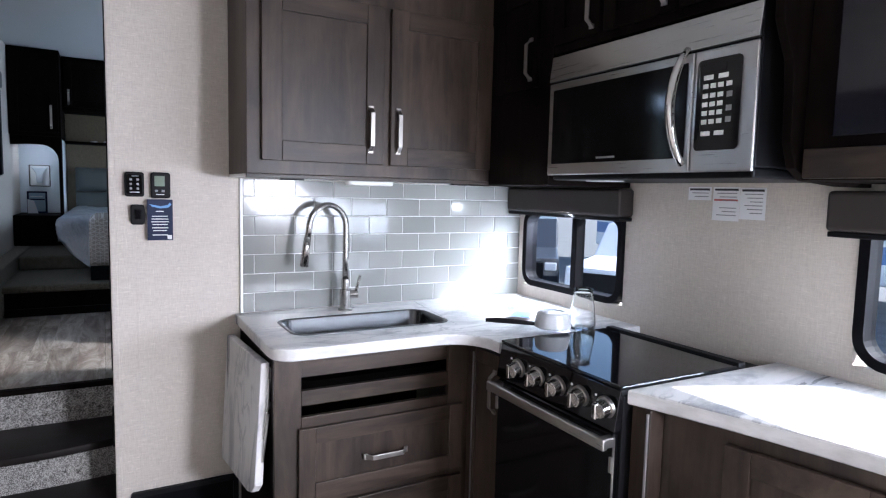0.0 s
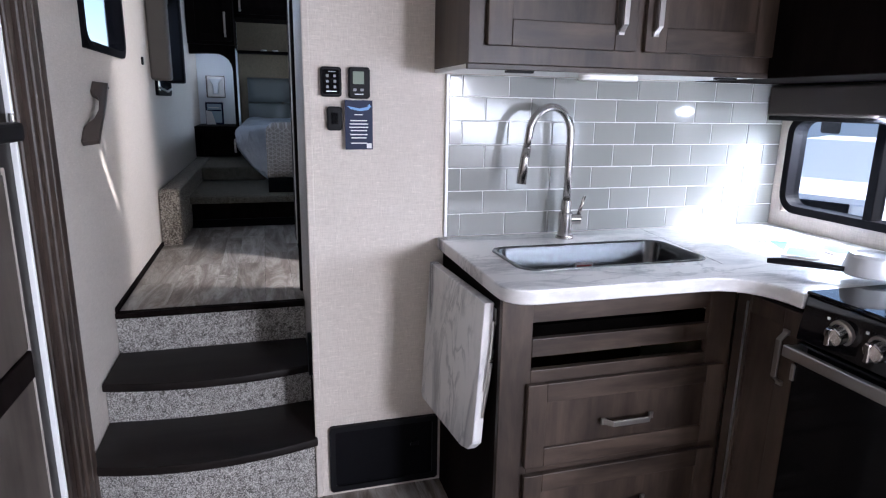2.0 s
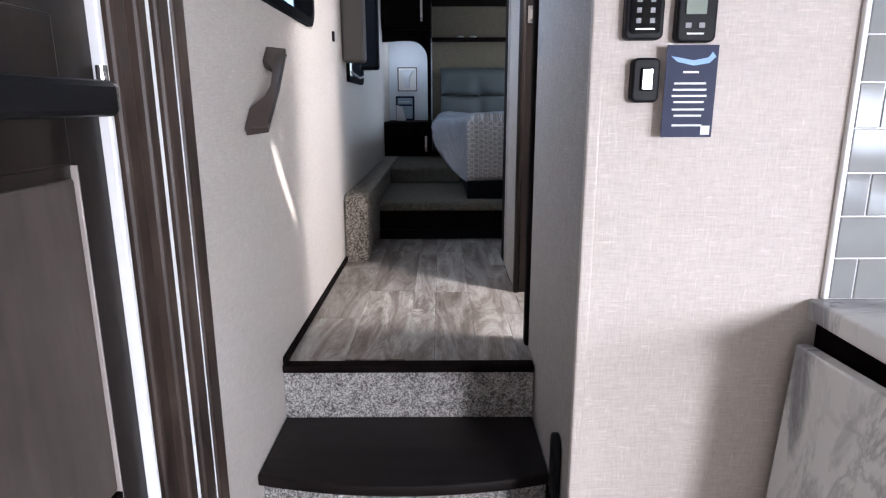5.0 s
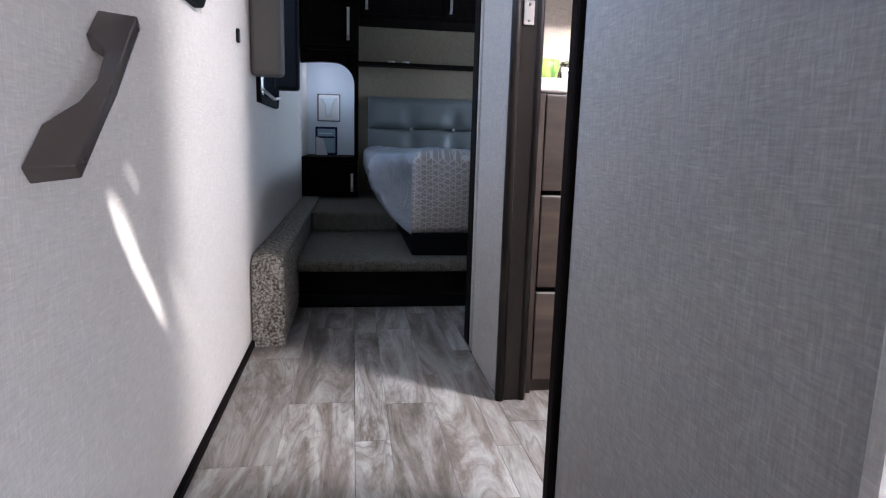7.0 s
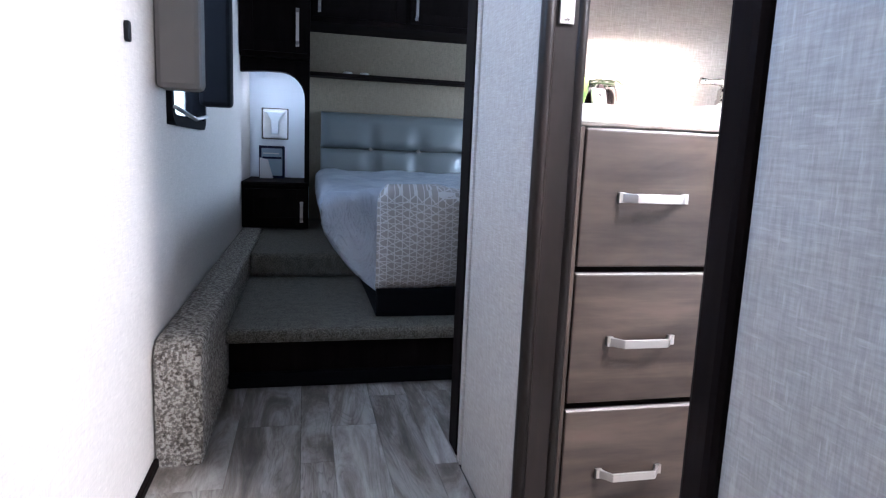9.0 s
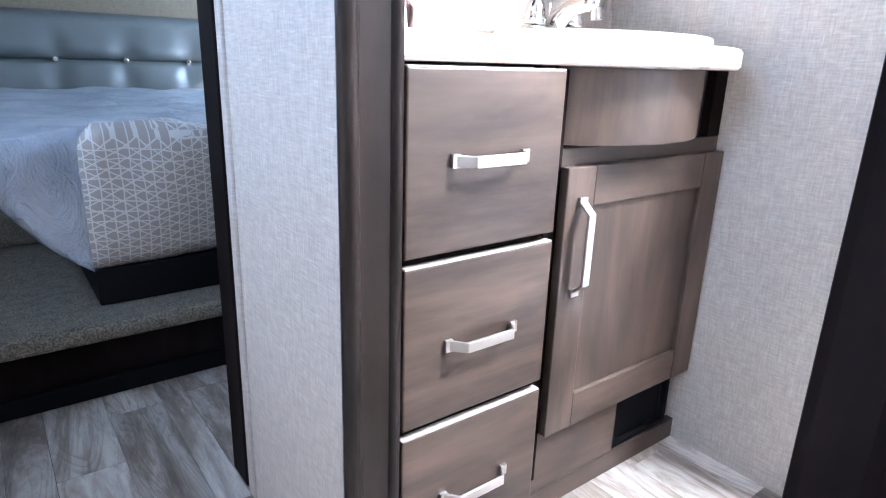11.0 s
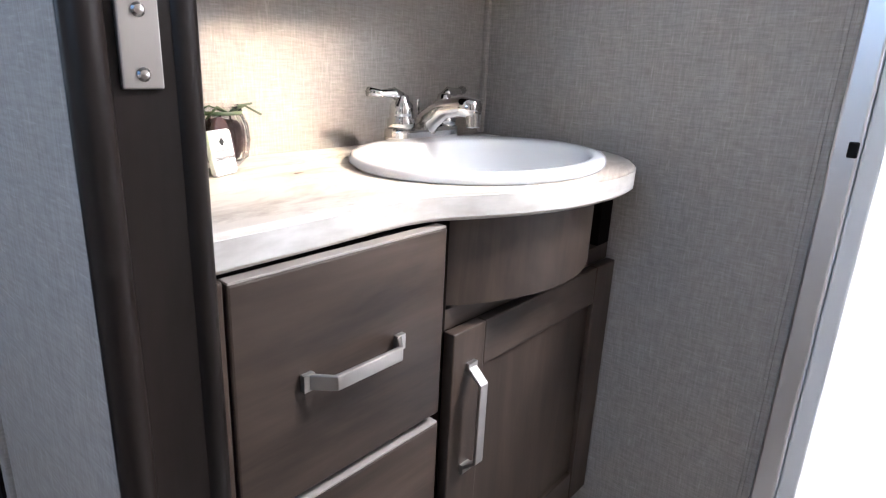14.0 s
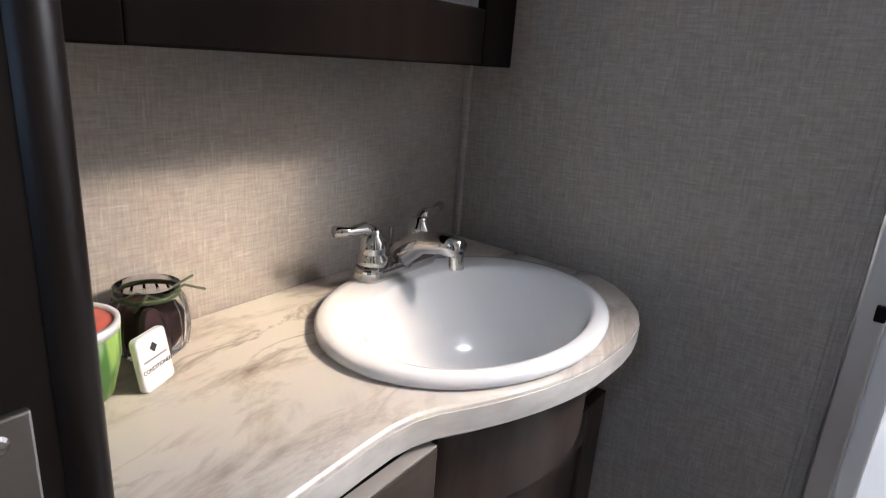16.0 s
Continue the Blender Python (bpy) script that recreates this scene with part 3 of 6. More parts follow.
# the hole is unseen, made only for the added bedroom lamp
solo("wall_bedroom_right", wall_mesh("x", XR, XR + 0.06, YK + 0.0605, YF - 0.0005, UP - 0.02, TOP, [(5.3, 6.2, 1.4, 2.1)]), M_SHOWER, "plain pale outer wall", "wall", "structure")
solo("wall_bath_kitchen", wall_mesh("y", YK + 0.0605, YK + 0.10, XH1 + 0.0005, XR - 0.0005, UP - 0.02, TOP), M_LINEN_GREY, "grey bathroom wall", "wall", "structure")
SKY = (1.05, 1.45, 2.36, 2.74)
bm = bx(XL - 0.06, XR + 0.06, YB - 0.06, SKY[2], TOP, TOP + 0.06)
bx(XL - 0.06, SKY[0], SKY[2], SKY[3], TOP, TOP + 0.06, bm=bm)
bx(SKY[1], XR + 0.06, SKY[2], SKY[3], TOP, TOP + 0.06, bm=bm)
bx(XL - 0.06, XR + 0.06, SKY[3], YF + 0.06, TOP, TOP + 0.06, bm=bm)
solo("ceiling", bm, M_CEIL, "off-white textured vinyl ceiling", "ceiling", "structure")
# unseen opaque cap, added to keep the sun out of the hole
solo("skylight_dome", prism(round_rect(SKY[0] - 0.03, SKY[1] + 0.03, SKY[2] - 0.03, SKY[3] + 0.03, 0.05), TOP + 0.061, TOP + 0.14, "z", 0.03), M_WHITE, "unseen opaque white cap on the ceiling hole over the shower", "skylight", "structure")

# floors: dark subfloor, then planks at the end of the file
solo("floor", bx(XL - 0.06, XR + 0.06, YB, 2.66, -0.06, -0.008), M_DARKWOOD, "dark subfloor under grey oak-look planks", "floor", "structure")
solo("floor_upper", bx(XL - 0.06, XR + 0.06, 2.7005, YF, UP - 0.10, UP - 0.008), M_DARKWOOD, "dark subfloor of the raised hall", "floor", "structure")

# hall trim
solo("baseboard", bx(XL, XL + 0.012, 2.68, 3.845, UP, UP + 0.022, 0.003), M_DARKWOOD, "thin dark base moulding", "trim", "structure")
solo("trim_wall_end", bx(XH0 - 0.010, XH0 + 0.012, YK - 0.006, YK + 0.012, 0.0, TOP - 0.002, 0.004), M_LINEN, "narrow beige corner moulding", "trim", "structure")
solo("trim_bath_jamb_near", bx(XH0 - 0.012, XH1 + 0.012, 2.802, 2.842, UP, UP + 1.86, 0.008), M_DARKWOOD, "dark brown bath door jamb", "trim", "structure")
bm = bx(0.112, 0.164, 3.347, 3.374, UP, UP + 1.90, 0.002)
jamb = solo("trim_bath_jamb_far", bm, M_TRIM, "brown moulded bath door jamb", "trim", "structure")
part("bead", cyl((0.1055, 3.352, UP), (0.1055, 3.352, UP + 1.90), 0.0125, n=16), M_TRIM, jamb, smooth=True)
part("bead", cyl((0.1665, 3.354, UP), (0.1665, 3.354, UP + 1.90), 0.0115, n=16), M_TRIM, jamb, smooth=True)
solo("trim_bedroom_edge", bx(0.096, 0.190, 3.7705, 3.850, UP + 0.012, TOP - 0.002, 0.004), M_DARKWOOD, "dark brown bedroom opening edge", "trim", "structure")
solo("trim_bedroom_cap", bx(0.099, 0.150, 3.745, 3.770, UP, TOP - 0.002, 0.003), M_LINEN_GREY, "grey wall edge strip", "trim", "structure")
plate = thing("strike_plate", (0.146, 3.346, 1.54), "satin metal strike plate screwed to the brown door jamb", "strike plate")
part("plate", bx(0.122, 0.148, 3.3425, 3.347, 1.545, 1.602, 0.0012), M_NICKEL, plate)
for z in (1.554, 1.592):
    part("screw", lathe((0, 0, 0), [(0.0045, 0), (0.0045, 0.0008), (0.003, 0.002), (0.0005, 0.0024)], 12), M_CHROME, plate)
    o = plate.children[-1]
    o.rotation_euler = (radians(90), 0, 0)
    o.location = Vector((0.135, 3.3424, z)) - plate.location
    for vtx in o.data.vertices:
        vtx.co += plate.location

# windows
window("window_1", XR, -1, 1.445, 2.10, 0.978, 1.345, 0.075, "black-framed sliding window over the stove counter", mullion_y=1.735)
window("window_2", XR, -1, -0.85, 0.585, 0.965, 1.42, 0.09, "black-framed dinette window with rounded corners", mullion_y=-0.13)
window("window_3", XL, 1, 2.645, 3.315, 1.522, 2.14, 0.075, "black-framed hall window with rounded corners", mullion_z=1.87)
window("window_4", XL, 1, 4.09, 4.66, 1.375, 1.98, 0.06, "black-framed bedroom window under a valance")
window("window_5", XL, 1, -2.7, -1.3, 1.05, 1.95, 0.08, "black-framed side window")
window("window_6", XR, -1, -2.85, -1.98, 1.05, 1.95, 0.08, "black-framed large living room window")


def valance(y0, y1, z0, z1, d, label):
    v = thing("window_valance", (XR, (y0 + y1) / 2, z0), label, "valance")
    part("board", bx(XR - d, XR - 0.002, y0, y1, z0 + 0.016, z1, 0.012, segs=3), M_VALANCE_DARK, v)
    part("shade_rail", bx(XR - d + 0.008, XR - 0.006, y0 + 0.004, y1 - 0.004, z0, z0 + 0.015, 0.003), M_BLACK, v, "black shade bottom rail")


valance(1.405, YK - 0.012, 1.318, 1.443, 0.085, "padded dark brown valance above the stove window")
valance(-0.95, 0.642, 1.318, 1.443, 0.085, "padded dark brown valance above the dinette window")

# entry door in the left wall
DX = XL + 0.002
door = thing("door_1", (XL, 1.45, 0.03), "closed wood-panelled entry door with a black push bar", "door", kind="structure")
part("leaf", bx(XL - 0.045, DX + 0.004, 0.985, 1.893, 0.035, 2.015, 0.003), M_TRIM, door)
for z0, z1 in ((0.10, 0.69), (0.765, 1.185), (1.20, 1.37), (1.40, 1.98)):
    part("panel", bx(DX + 0.001, DX + 0.009, 1.03, 1.812, z0, z1, 0.004), M_DOOR if z0 < 1.19 else M_TRIM, door)
part("rail", bx(DX + 0.002, DX + 0.013, 1.03, 1.815, 0.692, 0.762, 0.003), M_DARKWOOD, door)
# thin pale strip paints the highlight along the panel edge
part("edge_strip", bx(DX + 0.002, DX + 0.0115, 1.8135, 1.8175, 0.04, 1.20, 0.001), M_PALE_HIGHLIGHT, door, "pale strip painting the panel edge highlight")
bar = part("push_bar", bx(DX + 0.010, DX + 0.046, 1.05, 1.868, 1.256, 1.299, 0.008), M_BLACK, door, "black push bar")
part("end_bracket", bx(DX + 0.006, DX + 0.036, 1.8685, 1.888, 1.262, 1.296, 0.004), M_STEEL, bar, "metal end bracket")
part("end_cap", cyl((DX + 0.018, 1.885, 1.268), (DX + 0.018, 1.885, 1.318), 0.007), M_CHROME, bar)
part("grab_lever", tube([(DX + 0.012, 1.36, 0.76), (DX + 0.035, 1.40, 0.765), (DX + 0.035, 1.48, 0.77)], 0.007), M_ALU, door, "pale metal lever")
part("weather_strip", bx(XL - 0.02, DX + 0.016, 1.896, 1.908, 0.03, 2.02, 0.003), M_WHITE, door, "white weather strip")
fr = thing("door_casing", (XL, 2.03, 0.0), "stepped brown moulding beside the entry door", "trim", kind="structure")
for a, b, d in ((1.914, 1.955, 0.026), (1.957, 1.985, 0.040), (1.987, 2.030, 0.020), (2.032, 2.075, 0.034), (2.077, 2.102, 0.016), (2.104, 2.150, 0.028)):
    part("moulding", bx(XL - 0.03 if a < 1.93 else XL + 0.001, XL + d, a, b, 0.0, 2.10, 0.006), M_WOOD, fr)
# white slivers paint the highlights between the mouldings
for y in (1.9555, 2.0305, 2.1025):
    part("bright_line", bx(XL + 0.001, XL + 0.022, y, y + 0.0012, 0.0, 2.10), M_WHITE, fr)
part("edge_bead", bx(XL + 0.001, XL + 0.018, 2.152, 2.164, 0.0, 2.10, 0.003), M_DARKWOOD, fr)

# stairs
X0, X1 = XL + 0.002, XH0 - 0.002


def bowed(y_side, y_mid, y_back, z0, z1, x0=X0, x1=X1, bev=0.006):
    pts = [(x0, y_back)]
    for i in range(17):
        u = i / 16
        pts.append((x0 + u * (x1 - x0), y_side - (y_side - y_mid) * (1 - (2 * u - 1) ** 2)))
    pts.append((x1, y_back))
    return prism(pts, z0, z1, "z", bev)


stairs = thing("stairs", ((X0 + X1) / 2, 2.40, 0.0), "carpeted stairs with dark bowed wooden treads", "stairs", kind="structure")
part("riser", bowed(2.165, 2.115, 2.43, 0.0, 0.206, bev=0.0), M_CARPET, stairs, "speckled grey carpet", smooth="auto")
part("tread", bowed(2.140, 2.085, 2.4295, 0.2065, 0.237), M_TREAD, stairs, "dark bowed wooden tread", smooth="auto")
part("riser", bowed(2.43, 2.40, 2.68, 0.02, 0.369, bev=0.0), M_CARPET, stairs, "speckled grey carpet", smooth="auto")
part("tread", bowed(2.392, 2.345, 2.6735, 0.3695, 0.400), M_TREAD, stairs, "dark bowed wooden tread", smooth="auto")
part("riser", bx(X0, X1, 2.674, 2.70, 0.3705, UP - 0.021), M_CARPET, stairs, "speckled grey carpet", smooth="auto")
part("nosing", bx(X0, X1, 2.660, 2.70, UP - 0.020, UP + 0.004, 0.006), M_DARKWOOD, stairs, "dark landing nosing")
solo("entry_mat", bx(XL + 0.003, -0.40, 1.99, 2.11, 0.002, 0.014, 0.004), M_CARPET, "speckled grey carpet strip at the foot of the stairs", "mat")
solo("step_wall_foot", bx(XH0 - 0.0015, XH0 - 0.0002, YK + 0.02, 2.66, 0.0, 0.36), M_DARKWOOD, "dark lower side panel of the stairwell", "trim", "structure")
sw = thing("stair_light", (XH0 - 0.012, 2.30, 0.50), "small black oval step light on the stairwell wall", "step light")
part("housing", prism(round_rect(2.27, 2.33, 0.40, 0.56, 0.029), XH0 - 0.016, XH0 - 0.0005, "x", 0.004), M_BLACK, sw)

# exterior
solo("ground", bx(-400, 400, -400, 400, -1.10, -1.0), M_ASPHALT, "grey asphalt sales lot", "ground", "structure")


def vehicle(at, turn, paint, label):
    """A parked pickup: bonnet, cab, bed, wheels."""
    t = thing("pickup_truck", at, label, "truck")
    x, y, z = at
    prof = [(-2.7, 0.45), (2.6, 0.45), (2.75, 0.75), (2.7, 1.10), (1.35, 1.22), (0.65, 1.85), (-0.75, 1.88), (-1.0, 1.25), (-2.7, 1.22)]
    part("body", prism([(x + u, z + w) for u, w in prof], y - 0.92, y + 0.92, "y", 0.05), paint, t)
    part("side_glass", prism([(x + 1.2, z + 1.25), (x + 0.62, z + 1.76), (x - 0.65, z + 1.78), (x - 0.8, z + 1.27)], y - 0.93, y + 0.93, "y"), M_SMOKE, t)
    part("grille", bx(x + 2.70, x + 2.78, y - 0.6, y + 0.6, z + 0.68, z + 1.02, 0.02), M_BLACK, t)
    for sgn in (-1, 1):
        part("headlight", bx(x + 2.66, x + 2.76, y + sgn * 0.75 - 0.12, y + sgn * 0.75 + 0.12, z + 0.86, z + 1.02, 0.02), M_WHITE, t)
        for u in (-1.75, 1.75):
            wh = part("wheel", cyl((x + u, y + sgn * 0.72, z + 0.40), (x + u, y + sgn * 0.96, z + 0.40), 0.40, n=28, bevel=0.03), M_TYRE, t)
            part("rim", cyl((x + u, y + sgn * 0.90, z + 0.40), (x + u, y + sgn * 0.97, z + 0.40), 0.25, n=20), M_ALU, wh)
    t.rotation_euler = (0, 0, radians(turn))
    return t


vehicle((9.2, 12.2, -1.0), 232, M_CARDARK, "dark grey pickup truck parked on the lot")
vehicle((10.4, 8.8, -1.0), 205, M_CARWHITE, "white pickup truck parked on the lot")


def trailer(at, size, turn, label):
    """A travel trailer: rounded box, stripe, windows, wheels."""
    x, y, z = at
    l, w, h = size
    t = thing("travel_trailer", at, label, "trailer")
    part("body", prism([(x - l / 2, z + 0.55), (x + l / 2, z + 0.55), (x + l / 2, z + h - 0.4), (x + l / 2 - 0.35, z + h), (x - l / 2 + 0.2, z + h), (x - l / 2, z + h - 0.2)], y - w / 2, y + w / 2, "y", 0.08), M_CARWHITE, t)
    for s in (-1, 1):
        part("stripe", bx(x - l / 2 + 0.1, x + l / 2 - 0.1, y + s * (w / 2 + 0.004) - 0.004, y + s * (w / 2 + 0.004) + 0.004, z + 1.05, z + 1.45, 0.0), M_CARBLUE, t, "blue stripe")
        for u in (-0.3, 0.12):
            part("side_window", prism(round_rect(x + u * l - 0.45, x + u * l + 0.45, z + 1.7, z + 2.3, 0.1), y + s * w / 2 - 0.01, y + s * (w / 2 + 0.02), "y"), M_SMOKE, t)
        for u in (-0.35, 0.45):
            part("wheel", cyl((x + u, y + s * (w / 2 - 0.25), z + 0.36), (x + u, y + s * (w / 2 - 0.02), z + 0.36), 0.36, n=24, bevel=0.03), M_TYRE, t)
    t.rotation_euler = (0, 0, radians(turn))
    return t


trailer((17.0, 13.5, -1.0), (8.0, 2.4, 3.2), 75, "white travel trailer with a blue stripe on the lot")
trailer((-9.0, 9.5, -1.0), (8.0, 2.4, 3.1), 80, "white travel trailer parked across the lot")
trailer((16.0, 3.0, -1.0), (9.0, 2.4, 3.3), 85, "long white travel trailer parked on the lot")

# ---- kitchen ----
# sink base cabinet
KF = 1.60
base = thing("sink_base_cabinet", (0.83, 1.85, 0.0), "dark walnut kitchen sink cabinet with open slots and drawers", "cabinet")
# side, shelf and back in near-black wood: shade of gap and slots as colour
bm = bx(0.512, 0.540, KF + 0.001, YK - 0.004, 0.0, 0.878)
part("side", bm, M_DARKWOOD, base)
part("face_stile", bx(0.512, 0.600, KF, KF + 0.02, 0.09, 0.878, 0.002), M_WOOD, base)
part("face_stile", bx(1.150, 1.236, KF, KF + 0.02, 0.09, 0.878, 0.002), M_WOOD, base)
for z0, z1 in ((0.850, 0.878), (0.706, 0.757), (0.628, 0.668), (0.352, 0.388), (0.09, 0.12)):
    part("face_rail", bx(0.6005, 1.1495, KF + 0.0005, KF + 0.0205, z0, z1, 0.002), M_WOOD_X, base)
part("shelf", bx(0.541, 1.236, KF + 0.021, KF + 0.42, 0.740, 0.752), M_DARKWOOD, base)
part("inner_board", bx(0.6005, 1.1495, KF + 0.012, KF + 0.026, 0.800, 0.8495), M_WOOD_X, base)
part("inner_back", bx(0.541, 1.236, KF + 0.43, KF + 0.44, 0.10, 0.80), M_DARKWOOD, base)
panel_front(base, "drawer", "y", KF, -1, 0.588, 1.205, 0.388, 0.634, ((0.818, 0.503), (0.970, 0.503)), rail=0.055)
panel_front(base, "drawer", "y", KF, -1, 0.588, 1.205, 0.105, 0.362, ((0.818, 0.235), (0.970, 0.235)), rail=0.055)
part("toe_kick", bx(0.545, 1.23, KF + 0.06, KF + 0.075, 0.0, 0.089), M_DARKWOOD, base)

corner = thing("corner_cabinet", (1.21, 1.47, 0.0), "narrow dark walnut corner cabinet beside the oven", "cabinet")
part("body", bx(1.2375, 1.80, 1.345, 1.598, 0.0, 0.878), M_DARKWOOD, corner)
panel_front(corner, "door", "x", 1.2375, -1, 1.362, 1.575, 0.11, 0.86, ((1.395, 0.66), (1.395, 0.80)), rail=0.05, mats=(M_WOOD, M_WOOD))
part("edge_strip", bx(1.2130, 1.2175, 1.533, 1.537, 0.12, 0.84), M_ALU, corner, "thin bright edge")

# stove
st = thing("range_stove", (1.45, 1.07, 0.0), "black slide-in gas range with steel handle and glass cover", "stove")
part("body", bx(1.210, 1.82, 0.799, 1.340, 0.0, 0.902, 0.004), M_BLACK, st)
part("oven_door", bx(1.186, 1.2095, 0.805, 1.334, 0.27, 0.802, 0.006), M_OVENGLASS, st)
part("drawer", bx(1.189, 1.2095, 0.805, 1.334, 0.08, 0.262, 0.006), M_BLACK, st)
part("control_panel", prism([(1.184, 0.808), (1.2095, 0.808), (1.2095, 0.918), (1.200, 0.918)], 0.800, 1.338, "y", 0.003), M_BLACKGLASS, st)
part("cooktop_cover", bx(1.200, 1.665, 0.797, 1.342, 0.9195, 0.929, 0.004), M_BLACKGLASS, st)
part("cooktop_edge", bx(1.203, 1.700, 0.798, 1.341, 0.9025, 0.919, 0.003), M_BLACK, st)
part("rear_vent", bx(1.667, 1.700, 0.797, 1.342, 0.9195, 0.936, 0.005), M_BLACK, st)
h = part("oven_handle", bx(1.138, 1.154, 0.790, 1.330, 0.770, 0.801, 0.004), M_STEEL, st, "brushed steel oven handle")
for y in (0.808, 1.312):
    part("bracket", bx(1.153, 1.187, y - 0.012, y + 0.012, 0.772, 0.799, 0.003), M_STEEL, h)
part("frame_strip", bx(1.185, 1.189, 0.7985, 0.8045, 0.10, 0.79, 0.001), M_STEEL, st)
for y in (0.806, 1.33):
    part("hinge_tab", bx(1.180, 1.186, y - 0.005, y + 0.005, 0.70, 0.742, 0.001), M_STEEL, st)
for i in range(5):
    y = 1.222 - i * 0.0965
    part("collar", cyl((1.192, y, 0.8665), (1.183, y, 0.8645), 0.030, n=28), M_NICKEL, st)
    kn = part("knob", cyl((1.1885, y, 0.8655), (1.158, y, 0.859), 0.0255, 0.0225, 28, bevel=0.003), M_CHROME, st, "steel control knob", smooth="auto")
    part("grip", bx(1.143, 1.163, y - 0.0065, y + 0.0065, 0.839, 0.881, 0.003), M_CHROME, kn)
    part("mark", bx(1.1845, 1.1875, y + 0.034, y + 0.040, 0.885, 0.891), M_WHITE, st)

# counter right of the stove
edge = [(1.222, 0.795), (1.245, 0.735), (1.271, 0.66), (1.299, 0.575), (1.325, 0.49), (1.352, 0.385), (1.378, 0.27), (1.398, 0.16), (1.412, 0.02), (1.42, -0.2), (1.42, -1.0), (XR - 0.002, -1.0), (XR - 0.002, 0.795)]
solo("countertop", prism(edge, 0.880, 0.920, "z", 0.005), M_MARBLE, "white marble-look laminate countertop with a curved edge", "countertop", smooth="auto")
edge_band(bpy.data.objects["countertop"], [(u - 0.0001, w) for u, w in edge[:-2]], 0.8845, 0.9155, M_EDGE)
ep = [(1.278, 0.795), (1.302, 0.72), (1.330, 0.60), (1.359, 0.47), (1.384, 0.36), (1.411, 0.24), (1.44, 0.10), (1.46, -0.2), (1.46, -0.98), (XR - 0.004, -0.98), (XR - 0.004, 0.795)]
c2 = thing("end_base_cabinet", (1.6, 0.3, 0.0), "walnut base cabinet under the curved counter", "cabinet")
part("body", prism(ep, 0.08, 0.879, "z", 0.0), M_WOOD, c2)
part("plinth", prism([(u + 0.04, min(w, 0.78)) for u, w in ep[:9]] + [(XR - 0.01, -0.97), (XR - 0.01, 0.78)], 0.0, 0.079, "z"), M_DARKWOOD, c2)
part("corner_post", bx(1.240, 1.292, 0.735, 0.796, 0.0, 0.879, 0.004), M_WOOD, c2)
part("post_edge", bx(1.235, 1.2395, 0.737, 0.744, 0.05, 0.87, 0.001), M_ALU, c2, "thin bright edge")
fd = panel_front(c2, "door", "y", 0.30, 1, 0, 0.35, 0.12, 0.84, ((0.045, 0.66), (0.045, 0.79)), rail=0.06)
# the door lies on the angled face
ang = math.atan2(0.585 - 0.24, 1.333 - 1.411)
fd.matrix_basis = Matrix.Translation(Vector((1.409, 0.240, 0)) - c2.location) @ Matrix.Rotation(ang, 4, "Z") @ Matrix.Translation(c2.location - Vector((0, 0.299, 0)))

# L-shaped counter with sink cut-out
SK = (0.612, 1.198, 1.690, 1.955)
outer = [(0.492, YK - 0.002), (0.492, 1.62)] + [(0.572 - 0.08 * math.cos(radians(a)), 1.60 - 0.08 * math.sin(radians(a))) for a in range(15, 90, 15)] + [(0.572, 1.520), (1.060, 1.520)]
outer += [(1.060 + 0.135 * math.sin(radians(a)), 1.385 + 0.135 * math.cos(radians(a))) for a in range(15, 90, 15)] + [(1.195, 1.385), (1.195, 1.3435), (XR - 0.002, 1.3435), (XR - 0.002, YK - 0.002)]
cob = prism(outer, 0.880, 0.920, "z", 0.006)
cob = solo("countertop", cob, M_MARBLE, "white marble-look laminate sink countertop with rounded corners", "countertop")
cut = part("cutter", prism(round_rect(SK[0], SK[1], SK[2], SK[3], 0.05), 0.80, 1.0, "z"), M_MARBLE)
md = cob.modifiers.new("cut", "BOOLEAN")
md.object, md.operation, md.solver = cut, "DIFFERENCE", "EXACT"
new_me = bpy.data.meshes.new_from_object(cob.evaluated_get(bpy.context.evaluated_depsgraph_get()))
cob.modifiers.clear()
cob.data = new_me
for p in new_me.polygons:
    p.use_smooth = True
new_me.set_sharp_from_angle(angle=radians(20))
bpy.data.objects.remove(cut)
part("seam", prism([(1.2661, 2.150), (1.2675, 2.150), (1.2045, 1.640), (1.2031, 1.640)], 0.9198, 0.9206, "z"), M_GREYINK, cob, "dark joint line")
edge_band(cob, [(u - 0.0001, w - 0.0001) for u, w in outer[1:-2]], 0.8845, 0.9145, M_EDGE, -0.0016)
sk = thing("kitchen_sink", (0.905, 1.82, 0.74), "stainless steel undermount kitchen sink", "sink")
b = bmesh.new()
rings = []
for inset, z, r in ((-0.014, 0.9205, 0.06), (-0.012, 0.9225, 0.06), (0.0, 0.9228, 0.05), (0.003, 0.918, 0.05), (0.005, 0.78, 0.05), (0.03, 0.745, 0.05), (0.12, 0.740, 0.04)):
    rings.append([b.verts.new((u, w, z)) for u, w in round_rect(SK[0] + inset, SK[1] - inset, SK[2] + inset * 0.8, SK[3] - inset * 0.8, r)])
for s, t in zip(rings, rings[1:]):
    for i in range(len(s)):
        b.faces.new((s[i], s[(i + 1) % len(s)], t[(i + 1) % len(s)], t[i]))
b.faces.new(rings[-1])
bowl = part("bowl", b, M_SINK, sk, smooth=True)
bowl.modifiers.new("wall", "SOLIDIFY").thickness = 0.0015
part("drain", cyl((0.905, 1.83, 0.7405), (0.905, 1.83, 0.746), 0.042, n=24, bevel=0.002), M_CHROME, sk)
